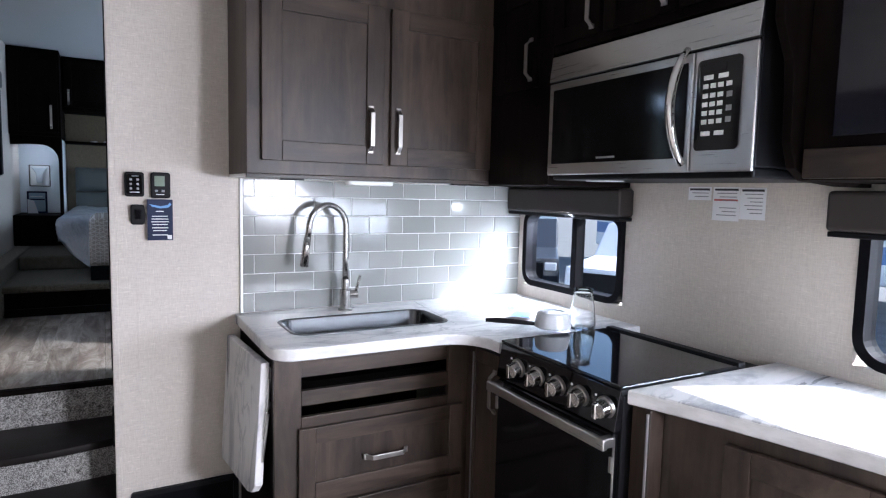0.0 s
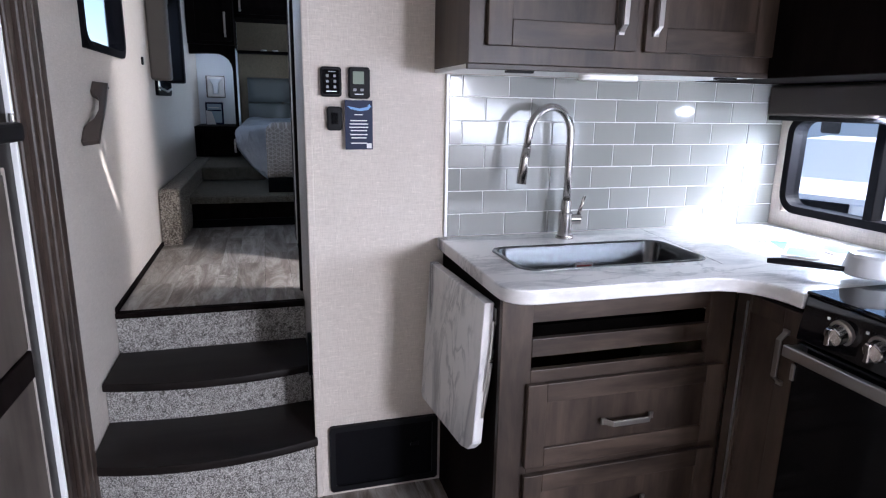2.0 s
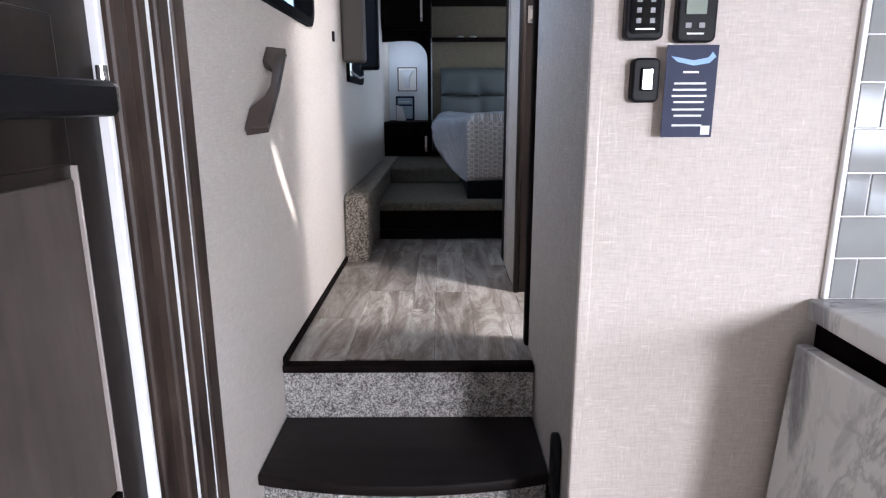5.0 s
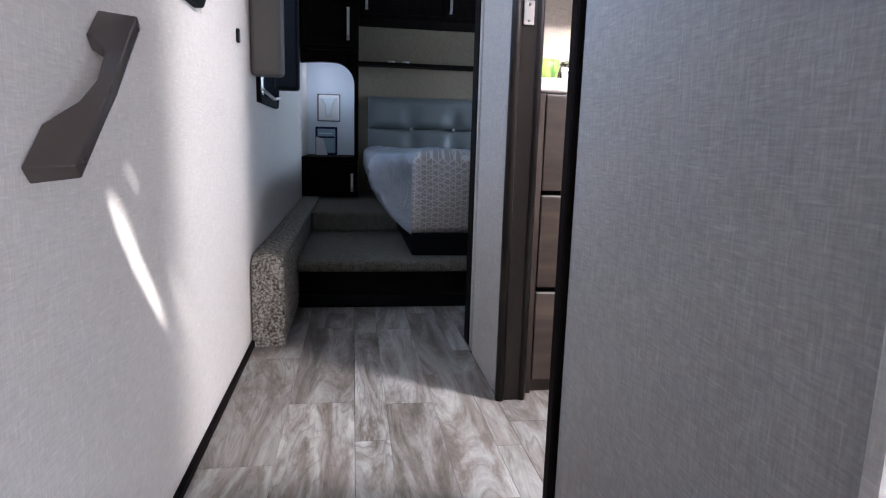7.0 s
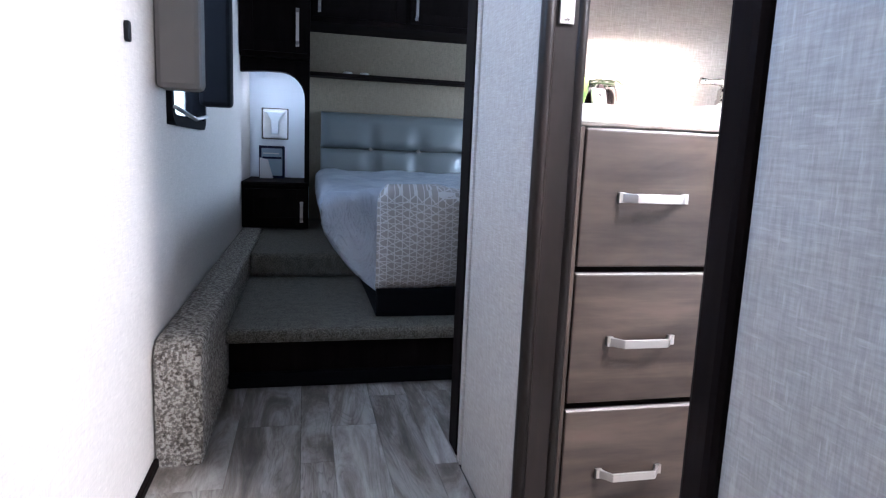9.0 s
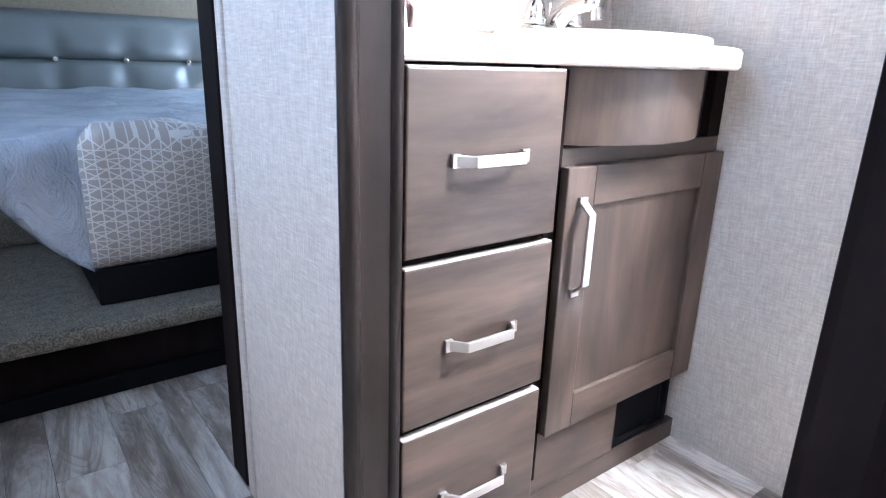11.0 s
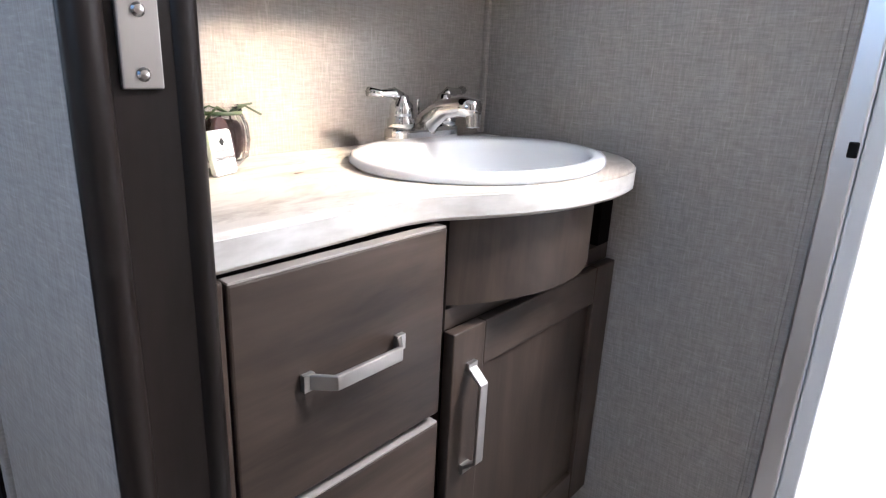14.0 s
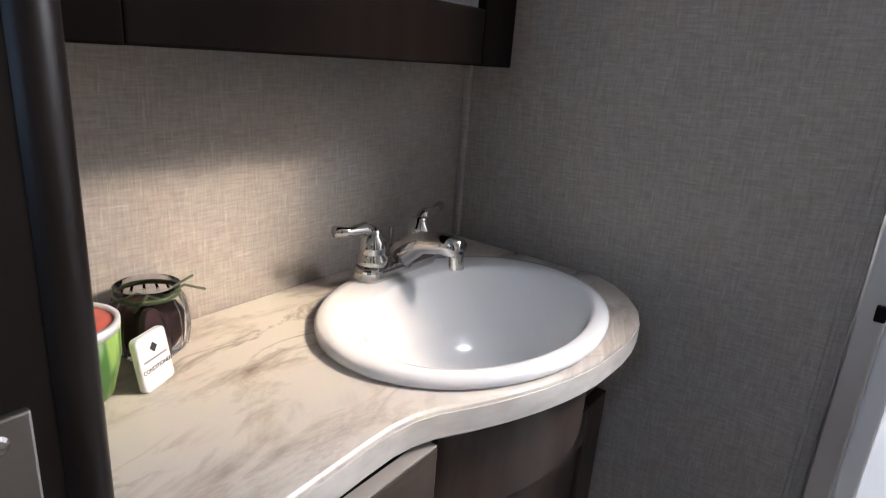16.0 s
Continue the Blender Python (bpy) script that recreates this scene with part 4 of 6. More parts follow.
part("sticker", bx(0.90, 0.965, SK[3] - 0.0105, SK[3] - 0.009, 0.835, 0.860), M_PAPER, sk, "white sticker with red print")
part("sticker_print", bx(0.905, 0.960, SK[3] - 0.0113, SK[3] - 0.0107, 0.845, 0.852), M_REDINK, sk)

# faucet
fa = thing("kitchen_faucet", (0.912, 2.055, 0.92), "brushed nickel pull-down gooseneck faucet", "faucet")
fx, fy = 0.912, 2.055
part("base", lathe((fx, fy, 0.92), [(0.030, 0), (0.030, 0.005), (0.0285, 0.008), (0.0235, 0.009), (0.0235, 0.084), (0.022, 0.088), (0.0168, 0.089), (0.0165, 0.13)], 36), M_GUN, fa, smooth="auto")
dirx, diry = -0.98, -0.20
pts = [(fx, fy, 1.04), (fx, fy, 1.15), (fx, fy, 1.255)]
for a in range(10, 181, 10):
    r = 0.0825
    s = r - r * math.cos(radians(a))
    pts.append((fx + dirx * s, fy + diry * s, 1.265 + r * 1.05 * math.sin(radians(a))))
pts.append((fx + dirx * 0.172, fy + diry * 0.172, 1.225))
part("spout", tube(pts, 0.0125, 16), M_GUN, fa, smooth=True)
part("spray_head", tube([(fx + dirx * 0.1722, fy + diry * 0.1722, 1.224), (fx + dirx * 0.178, fy + diry * 0.178, 1.19), (fx + dirx * 0.188, fy + diry * 0.188, 1.112)], 0.014, 16, radii=[0.0135, 0.0145, 0.0165]), M_GUN, fa, smooth=True)
lv = part("lever_hub", cyl((fx + 0.015, fy - 0.004, 0.985), (fx + 0.05, fy - 0.012, 0.987), 0.017, n=20, bevel=0.003), M_GUN, fa)
part("lever", tube([(fx + 0.042, fy - 0.010, 0.998), (fx + 0.050, fy - 0.014, 1.03), (fx + 0.056, fy - 0.018, 1.065)], 0.0055, 10, radii=[0.007, 0.006, 0.005]), M_GUN, lv, smooth=True)

# drop leaf hanging beside the sink cabinet
lf = thing("drop_leaf", (0.475, 1.88, 0.38), "white marble-look drop leaf folded down beside the sink cabinet", "table leaf")
part("leaf", prism([(1.650, 0.850), (2.115, 0.846), (2.120, 0.375), (2.105, 0.362), (1.740, 0.388), (1.690, 0.405), (1.655, 0.440)], 0.482, 0.510, "x", 0.004), M_MARBLE, lf)
for vtx in lf.children[0].data.vertices:
    vtx.co.x -= 0.025 * (vtx.co.y + lf.location.y - 1.65) / 0.45 + 0.024 * (0.85 - vtx.co.z - lf.location.z) / 0.47
br = part("hinge", bx(0.5105, 0.5118, 1.64, 1.70, 0.79, 0.835, 0.0004), M_STEEL, lf, "folding steel bracket")
part("strut", tube([(0.508, 1.646, 0.80), (0.502, 1.642, 0.71), (0.490, 1.646, 0.60)], 0.0045, 8), M_STEEL, br)
part("strut", tube([(0.509, 1.648, 0.72), (0.499, 1.644, 0.63), (0.486, 1.650, 0.52)], 0.004, 8), M_STEEL, br)
part("pivot", cyl((0.497, 1.645, 0.69), (0.5115, 1.645, 0.69), 0.008, n=16), M_CHROME, br)

# upper cabinet over the sink
UF = 1.815
uc = thing("upper_cabinet", (0.95, 1.98, 1.45), "dark walnut wall cabinet with two shaker doors above the sink", "cabinet")
part("body", bx(0.473, 1.44, UF, YK - 0.003, 1.462, 2.20, 0.002), M_WOOD, uc)
part("bottom_rail", bx(0.473, 1.44, UF - 0.0015, UF + 0.018, 1.448, 1.4615, 0.001), M_WOOD_X, uc)
part("light_board", bx(0.475, 1.44, UF + 0.02, YK - 0.004, 1.450, 1.4612), M_WHITE, uc, "white underside board")
panel_front(uc, "door", "y", UF, -1, 0.520, 0.962, 1.508, 2.075, ((0.908, 1.556), (0.908, 1.712)), rail=0.068)
panel_front(uc, "door", "y", UF, -1, 0.990, 1.432, 1.508, 2.075, ((1.018, 1.556), (1.018, 1.712)), rail=0.068)
pk = thing("under_cabinet_light", (0.96, 1.93, 1.43), "flat white oval light under the wall cabinet", "light")
part("lens", prism(round_rect(0.865, 1.06, 1.905, 1.965, 0.028), 1.432, 1.4495, "z", 0.005), M_PUCK, pk)
solo("hook_plate", bx(1.30, 1.37, 1.86, 1.885, 1.443, 1.4495, 0.002), M_BLACK, "small black catch under the wall cabinet", "catch")
solo("hook_plate", bx(0.60, 0.68, 1.85, 1.875, 1.443, 1.4495, 0.002), M_BLACK, "small black catch under the wall cabinet", "catch")

# corner uppers and those above the microwave
# walnut in near-black wood here; this wall's shade is in the colour
cc = thing("corner_wall_cabinet", (1.62, 1.78, 1.45), "dark corner wall cabinet beside the microwave", "cabinet")
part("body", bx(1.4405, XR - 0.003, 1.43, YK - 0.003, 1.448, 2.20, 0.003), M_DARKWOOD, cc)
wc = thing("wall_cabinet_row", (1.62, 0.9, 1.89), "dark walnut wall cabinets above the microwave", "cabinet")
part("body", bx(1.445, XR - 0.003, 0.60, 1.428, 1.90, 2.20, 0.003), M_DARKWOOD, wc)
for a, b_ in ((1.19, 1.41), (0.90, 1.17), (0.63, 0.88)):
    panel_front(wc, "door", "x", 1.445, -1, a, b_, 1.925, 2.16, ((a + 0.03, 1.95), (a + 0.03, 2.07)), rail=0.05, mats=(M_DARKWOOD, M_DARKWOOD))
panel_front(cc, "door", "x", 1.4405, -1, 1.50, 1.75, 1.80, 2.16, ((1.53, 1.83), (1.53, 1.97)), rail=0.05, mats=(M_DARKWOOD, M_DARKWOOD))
hb = thing("hutch_cabinet", (1.65, 0.2, 1.46), "dark hutch with smoked doors and a curved side panel", "cabinet")
prof = [(XR - 0.003, 1.452), (1.70, 1.452), (1.55, 1.462), (1.50, 1.49), (1.475, 1.55), (1.47, 1.66), (1.462, 1.74), (1.435, 1.79), (1.415, 1.83), (1.415, 2.20), (XR - 0.003, 2.20)]
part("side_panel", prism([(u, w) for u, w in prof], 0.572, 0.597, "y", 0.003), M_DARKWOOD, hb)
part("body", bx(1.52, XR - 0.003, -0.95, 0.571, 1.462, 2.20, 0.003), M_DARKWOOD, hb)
part("smoked_door", bx(1.508, 1.5195, -0.30, 0.50, 1.56, 2.16, 0.004), M_SMOKE, hb)
part("bottom_rail", bx(1.505, 1.5195, -0.95, 0.56, 1.466, 1.535, 0.003), M_WOOD_Y, hb)

# microwave
mw = thing("microwave_oven", (1.63, 1.02, 1.47), "stainless over-range microwave with black glass door", "microwave")
MF = 1.42
part("body", bx(MF + 0.012, XR - 0.004, 0.632, 1.412, 1.492, 1.888, 0.004), M_BLACK, mw)
part("underside", bx(MF + 0.02, XR - 0.004, 0.64, 1.404, 1.466, 1.4915, 0.006), M_BLACK, mw)
part("lamp_lens", bx(MF + 0.08, MF + 0.16, 1.20, 1.30, 1.4625, 1.4655, 0.001), M_PUCK, mw)
part("top_grille", prism([(MF - 0.004, 1.800), (MF + 0.0118, 1.800), (MF + 0.0118, 1.886), (MF + 0.008, 1.886)], 0.632, 1.412, "y", 0.002), M_STEEL, mw)
dr = part("door", bx(MF, MF + 0.0118, 0.815, 1.412, 1.482, 1.794, 0.004), M_STEEL, mw, "steel-framed door")
part("door_glass", bx(MF - 0.003, MF - 0.0005, 0.832, 1.388, 1.520, 1.770, 0.001), M_OVENGLASS, dr)
part("brand_bar", bx(MF - 0.0042, MF - 0.0032, 1.085, 1.165, 1.531, 1.537), M_GREYINK, dr)
cp = part("control_panel", bx(MF, MF + 0.0118, 0.632, 0.8125, 1.482, 1.794, 0.004), M_STEEL, mw)
part("keypad", prism(round_rect(0.672, 0.800, 1.537, 1.768, 0.012), MF - 0.003, MF - 0.0005, "x"), M_BLACKGLASS, cp)
part("display", bx(MF - 0.0042, MF - 0.0032, 0.715, 0.785, 1.735, 1.752), M_SMOKE, cp)
for rz, cols in ((1.722, (0.765, 0.722)), (1.700, (0.772, 0.750, 0.728, 0.704)), (1.676, (0.772, 0.750, 0.728)), (1.654, (0.772, 0.750, 0.728)), (1.632, (0.772, 0.750, 0.728)), (1.610, (0.772, 0.750, 0.728)), (1.580, (0.766, 0.726))):
    for cy in cols:
        wd = 0.014 if len(cols) == 2 else 0.008
        part("key", bx(MF - 0.0046, MF - 0.0032, cy - wd, cy + wd, rz - 0.006, rz + 0.006, 0.001), M_WHITE, cp)
for rz in (1.674, 1.640, 1.612):
    part("key", bx(MF - 0.0044, MF - 0.0032, 0.694, 0.710, rz - 0.007, rz + 0.007, 0.001), M_GREYINK, cp)
hp = []
for i in range(13):
    u = i / 12
    hp.append((MF - 0.008 - 0.050 * math.sin(math.pi * u) ** 0.7, 0.830 + 0.008 * math.sin(math.pi * u), 1.502 + 0.302 * u))
part("handle", tube(hp, 0.011, 14, radii=[0.009 + 0.004 * math.sin(math.pi * i / 12) for i in range(13)]), M_CHROME, dr, "curved chrome handle", smooth=True)

# backsplash tiles come last; edge trim here
solo("trim_tile_edge", bx(0.512, 0.5215, YK - 0.012, YK - 0.0005, 0.921, 1.449, 0.002), M_WHITE, "white tile edge trim", "trim", "structure")

# loose things on the stove counter
pan = thing("white_pot", (1.445, 1.42, 0.92), "upturned pale grey pot with a black handle", "pot")
part("bowl", lathe((1.455, 1.39, 0.9395), [(0.060, 0.0), (0.066, 0.004), (0.066, 0.010), (0.058, 0.050), (0.053, 0.057), (0.040, 0.059), (0.036, 0.054)], 40), M_POT, pan, smooth="auto")
part("handle", tube([(1.395, 1.415, 0.952), (1.36, 1.455, 0.953), (1.30, 1.52, 0.952), (1.27, 1.545, 0.950)], 0.009, 10, radii=[0.007, 0.009, 0.010, 0.007]), M_BLACK, pan, "black handle", smooth=True)
for n, (lx, ly, turn) in enumerate(((1.60, 1.81, 62), (1.69, 1.73, 78), (1.56, 1.70, 40))):
    zl = 0.9212 + n * 0.0022
    lt = thing("leaflet", (lx, ly, zl), "folded blue and white leaflet lying on the counter", "leaflet", "leaflets on the counter")
    ml = Matrix.Translation((lx, ly, zl)) @ Matrix.Rotation(radians(turn), 4, "Z")
    for nm, box_, m_ in (("sheet", (-0.105, 0.105, -0.050, 0.050, 0.0, 0.0014), M_PAPER), ("picture", (-0.095, 0.030, -0.042, 0.042, 0.0016, 0.0019), M_BLUEPRINT), ("text_line", (0.040, 0.095, 0.010, 0.018, 0.0016, 0.0019), M_GREYINK), ("text_line", (0.040, 0.090, -0.010, -0.004, 0.0016, 0.0019), M_GREYINK)):
        lb_ = bx(*box_)
        bmesh.ops.transform(lb_, matrix=ml, verts=lb_.verts)
        part(nm, lb_, m_, lt)
gl = thing("glass_jug", (1.60, 1.40, 0.92), "clear glass carafe on the counter", "carafe")
part("body", lathe((1.60, 1.395, 0.921), [(0.046, 0.0), (0.050, 0.02), (0.044, 0.08), (0.034, 0.135), (0.036, 0.15), (0.033, 0.15), (0.031, 0.135), (0.041, 0.08), (0.046, 0.02), (0.040, 0.006)], 28), M_GLASS, gl, smooth=True)


# things on the partition wall
def wall_device(name, x0, x1, z0, z1, label, category, face):
    t = thing(name, ((x0 + x1) / 2, YK, z0), label, category)
    part("housing", prism(round_rect(x0, x1, z0, z1, 0.010), YK - 0.022, YK - 0.0005, "y", 0.004), M_BLACK, t)
    face(t)
    return t


def keys(t):
    part("faceplate", prism(round_rect(0.123, 0.173, 1.380, 1.450, 0.006), YK - 0.0245, YK - 0.0225, "y"), M_BLACKGLASS, t)
    for i in range(3):
        for j in range(2):
            part("button", bx(0.133 + j * 0.022, 0.141 + j * 0.022, YK - 0.0262, YK - 0.0248, 1.396 + i * 0.016, 1.404 + i * 0.016, 0.001), M_GREYINK, t)
    part("legend", bx(0.133, 0.164, YK - 0.0255, YK - 0.0248, 1.386, 1.3885), M_WHITE, t)
    part("legend", bx(0.140, 0.162, YK - 0.0255, YK - 0.0248, 1.443, 1.4455), M_GREYINK, t)


def thermo(t):
    part("display", bx(0.213, 0.247, YK - 0.0245, YK - 0.0225, 1.410, 1.447, 0.001), mat("lcd_glass", (0.20, 0.24, 0.19), 0.15), t)
    part("legend", bx(0.218, 0.245, YK - 0.0235, YK - 0.0222, 1.379, 1.3815), M_WHITE, t)
    for i in range(2):
        part("button", bx(0.214 + i * 0.022, 0.224 + i * 0.022, YK - 0.0245, YK - 0.0222, 1.389, 1.397, 0.001), M_GREYINK, t)


def rocker(t):
    part("rocker", bx(0.147, 0.168, YK - 0.028, YK - 0.0225, 1.290, 1.327, 0.003), M_BLACKGLASS, t)


wall_device("control_keypad", 0.117, 0.180, 1.371, 1.459, "black keypad control on the partition wall", "control panel", keys)
wall_device("thermostat", 0.201, 0.266, 1.367, 1.460, "black thermostat with a small screen", "thermostat", thermo)
wall_device("light_switch", 0.134, 0.180, 1.271, 1.343, "black rocker light switch", "switch", rocker)
lc = thing("info_card", (0.23, YK - 0.006, 1.215), "dark blue information card with white print", "card")
part("card", bx(0.187, 0.272, YK - 0.0255, YK - 0.0242, 1.214, 1.3625), M_NAVY, lc)
part("swoosh", prism([(0.194, 1.345), (0.205, 1.336), (0.232, 1.330), (0.258, 1.334), (0.268, 1.344), (0.262, 1.352), (0.256, 1.343), (0.232, 1.338), (0.206, 1.343)], YK - 0.0262, YK - 0.0257, "y"), M_BLUE, lc)
for i, (w, z) in enumerate(((0.026, 1.318), (0.052, 1.300), (0.056, 1.290), (0.058, 1.280), (0.050, 1.270), (0.054, 1.258), (0.046, 1.248), (0.050, 1.232))):
    part("text_line", bx(0.229 - w / 2, 0.229 + w / 2, YK - 0.0262, YK - 0.0257, z, z + 0.0032), M_PAPER, lc)
part("code_patch", bx(0.253, 0.268, YK - 0.0262, YK - 0.0257, 1.218, 1.233), M_PAPER, lc)

ht = thing("floor_hatch", (0.30, YK, 0.02), "black framed access hatch low in the partition wall", "hatch")
part("frame", ring(round_rect(0.114, 0.500, 0.018, 0.268, 0.012), round_rect(0.134, 0.480, 0.038, 0.248, 0.008), YK - 0.016, YK - 0.0005, "y"), M_BLACK, ht)
part("panel", bx(0.130, 0.484, YK - 0.008, YK - 0.0005, 0.034, 0.252, 0.0), M_BLACKMAT, ht)
part("latch", bx(0.40, 0.43, YK - 0.018, YK - 0.0085, 0.16, 0.172, 0.003), M_BLACK, ht)

# stickers on the slide-out wall
for a, b_, c_, d_, bars in ((1.066, 1.158, 1.408, 1.453, "grey"), (0.959, 1.058, 1.342, 1.453, "red"), (0.869, 0.9575, 1.350, 1.451, "grey")):
    s_ = thing("warning_label", (XR - 0.001, (a + b_) / 2, c_), "white printed warning label on the wall", "label", "warning labels by the microwave")
    part("paper", bx(XR - 0.0016, XR - 0.0004, a, b_, c_, d_), M_PAPER, s_)
    part("header", bx(XR - 0.0024, XR - 0.0018, a + 0.006, b_ - 0.006, d_ - 0.012, d_ - 0.005), M_INK, s_)
    if bars == "red":
        part("red_bar", bx(XR - 0.0024, XR - 0.0018, a + 0.006, b_ - 0.006, d_ - 0.046, d_ - 0.040), M_REDINK, s_)
    for i in range(int((d_ - c_ - 0.02) / 0.012)):
        z = d_ - 0.022 - i * 0.012
        if bars == "red" and 1.392 < z < 1.406:
            continue
        part("text_line", bx(XR - 0.0024, XR - 0.0018, a + 0.010, b_ - 0.016 - 0.01 * (i % 3), z, z + 0.003), M_GREYINK, s_)

# ---- hall ----
gh = thing("grab_handle", (XL, 2.62, 1.20), "brown plastic grab handle fixed slanting on the wall", "grab handle")
GA, GB = Vector((XL, 2.712, 1.395)), Vector((XL, 2.510, 1.220))
d = (GB - GA).normalized()
sd = Vector((0, -d.z, d.y))
L = (GB - GA).length
b = bmesh.new()
# straight outer face, two broad square-cut feet and a shallow arch between them
prof = [(-0.016, 0.001), (-0.010, 0.056), (L / 2, 0.058), (L + 0.010, 0.056), (L + 0.018, 0.001), (L - 0.052, 0.001), (L - 0.068, 0.014), (L - 0.092, 0.034), (L / 2, 0.040), (0.074, 0.038), (0.056, 0.026), (0.042, 0.001)]
sides = [[b.verts.new(GA + d * u + Vector((0.001 + h_ * 0.92, 0, 0)) + sd * s_ * (0.0125 - 0.05 * h_)) for u, h_ in prof] for s_ in (-1, 1)]
for i in range(12):
    j = (i + 1) % 12
    b.faces.new((sides[0][i], sides[0][j], sides[1][j], sides[1][i]))
b.faces.new(sides[0])
b.faces.new(sides[1][::-1])
bmesh.ops.bevel(b, geom=b.edges[:], offset=0.003, segments=3, profile=0.5, affect="EDGES", clamp_overlap=True)
part("grip", b, mat("brown_grey_plastic", (0.050, 0.038, 0.032), 0.28), gh, smooth="auto")
for p in (GA + d * 0.006, GB - d * 0.006):
    part("screw", cyl((p.x + 0.050, p.y, p.z), (p.x + 0.0545, p.y, p.z), 0.0042, n=10), M_CHROME, gh)
solo("wall_sensor", prism(round_rect(3.722, 3.744, 1.522, 1.562, 0.008), XL + 0.0005, XL + 0.010, "x", 0.002), M_BLACK, "small black sensor on the hall wall", "sensor")

# bedroom window box
lb = thing("window_lambrequin", (XL + 0.05, 4.33, 1.45), "padded brown lambrequin round the bedroom window", "valance")
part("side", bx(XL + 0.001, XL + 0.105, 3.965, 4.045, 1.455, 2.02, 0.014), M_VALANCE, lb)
# far side in black: its shade is put into the colour
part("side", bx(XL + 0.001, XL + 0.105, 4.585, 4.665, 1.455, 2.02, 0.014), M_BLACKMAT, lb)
part("top", bx(XL + 0.001, XL + 0.115, 3.955, 4.675, 2.022, 2.13, 0.014), M_VALANCE, lb)
part("shade", bx(XL + 0.030, XL + 0.042, 4.05, 4.58, 1.93, 2.02, 0.002), M_DARKFAB, lb)
part("stay_bar", tube([(XL + 0.02, 4.10, 1.42), (XL + 0.03, 4.35, 1.40), (XL + 0.02, 4.62, 1.42)], 0.006, 8), M_STEEL, lb)

# ---- bedroom ----
pf = thing("bed_platform", (0.8, 5.4, UP), "grey carpeted bedroom platform with a black riser", "platform", kind="structure")
part("step", bx(-0.515, XR - 0.010, 4.34, YF - 0.002, UP, 0.715), M_DARKWOOD, pf)
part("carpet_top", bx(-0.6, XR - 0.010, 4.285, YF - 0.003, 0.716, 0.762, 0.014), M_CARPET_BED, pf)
part("riser_lip", bx(-0.515, XR - 0.010, 4.315, 4.339, UP, UP + 0.05, 0.006), M_BLACKMAT, pf)
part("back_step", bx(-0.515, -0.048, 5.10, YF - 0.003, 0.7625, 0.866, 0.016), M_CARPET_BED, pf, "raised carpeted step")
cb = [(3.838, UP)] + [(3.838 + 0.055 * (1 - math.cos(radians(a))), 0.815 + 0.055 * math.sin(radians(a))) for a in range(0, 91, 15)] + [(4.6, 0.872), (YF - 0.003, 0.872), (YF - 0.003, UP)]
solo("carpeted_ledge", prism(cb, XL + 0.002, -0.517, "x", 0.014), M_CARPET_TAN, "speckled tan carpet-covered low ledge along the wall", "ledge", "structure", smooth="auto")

bed = thing("bed", (0.55, 5.45, 0.762), "made bed with blue-grey quilt and a lattice-pattern throw", "bed")
part("base", bx(-0.040, 1.15, 4.410, 6.38, 0.763, 0.86, 0.004), M_BLACKMAT, bed, "black bed base")


def quilt(x0, x1, y0, y1, zt, zb, side_in, foot_in, seed, grow=0.0, xs=(0, 1), vs=1.0):
    """A draped cover: a top with rounded shoulders whose sides hang inwards, gently folded."""
    b = bmesh.new()
    nu, nv = 44, 40
    grid = {}
    for i in range(nu + 1):
        for j in range(nv + 1):
            u, v = i / nu, j / nv
            # v: 0 hem at the foot to 0.35 shoulder, then along the top
            def fold(s):
                if s < 0.3:
                    k_ = s / 0.3
                    return None, k_
                return (s - 0.3) / 0.7, 1.0
            a, ka = fold(min(u, 1.0))
            c_, kc = fold(v)
            kk = min(ka, kc)
            drop = (1 - kk)
            zz = zt - (zt - zb) * drop ** 1.15
            shoulder = 0.05 * (max(0.0, 1 - abs(kk - 1) * 5))
            soft = 0.045 * max(0.0, 1 - drop / 0.28) ** 2
            xa, ya = x0 + side_in * (1 - kk) ** 3.6 + soft, y0 + foot_in * (1 - kk) ** 3.6 + soft
            x = xa + (x1 - xa) * (a or 0.0)
            y = ya + (y1 - ya) * (c_ or 0.0)
            n_ = noise.noise(Vector((x * 5, y * 5, zz * 4 + seed)))
            n2 = noise.noise(Vector((x * 14, y * 14, zz * 6 + seed)))
            zz += (0.022 * n_ + 0.011 * n2) * (1 if kk == 1 else 0.3) - shoulder * 0.5
            if kk < 1:
                y += 0.020 * n_ + 0.008 * n2 if kc < 1 else 0
                x += 0.020 * n_ + 0.008 * n2 if ka < 1 else 0
            grid[i, j] = b.verts.new((x - grow * (ka < 1), y - grow * (kc < 1), zz + grow))
    lo, hi = int(xs[0] * nu), int(xs[1] * nu)
    for i in range(lo, hi):
        for j in range(int(vs * nv)):
            b.faces.new((grid[i, j], grid[i + 1, j], grid[i + 1, j + 1], grid[i, j + 1]))
    for v_ in [v_ for v_ in b.verts if not v_.link_faces]:
        b.verts.remove(v_)
    return b


q = part("quilt", quilt(-0.225, 1.25, 4.415, 6.36, 1.225, 0.855, 0.215, 0.03, 3.0), M_QUILT, bed, "shiny blue-grey quilt", smooth=True)
q.modifiers.new("thick", "SOLIDIFY").thickness = 0.012
q = part("throw", quilt(-0.225, 1.25, 4.415, 6.36, 1.225, 0.855, 0.0, 0.03, 3.0, 0.008, (0.40, 0.85), 0.335), M_BAND, bed, "beige throw with a white lattice pattern", smooth=True)
q.modifiers.new("thick", "SOLIDIFY").thickness = 0.006

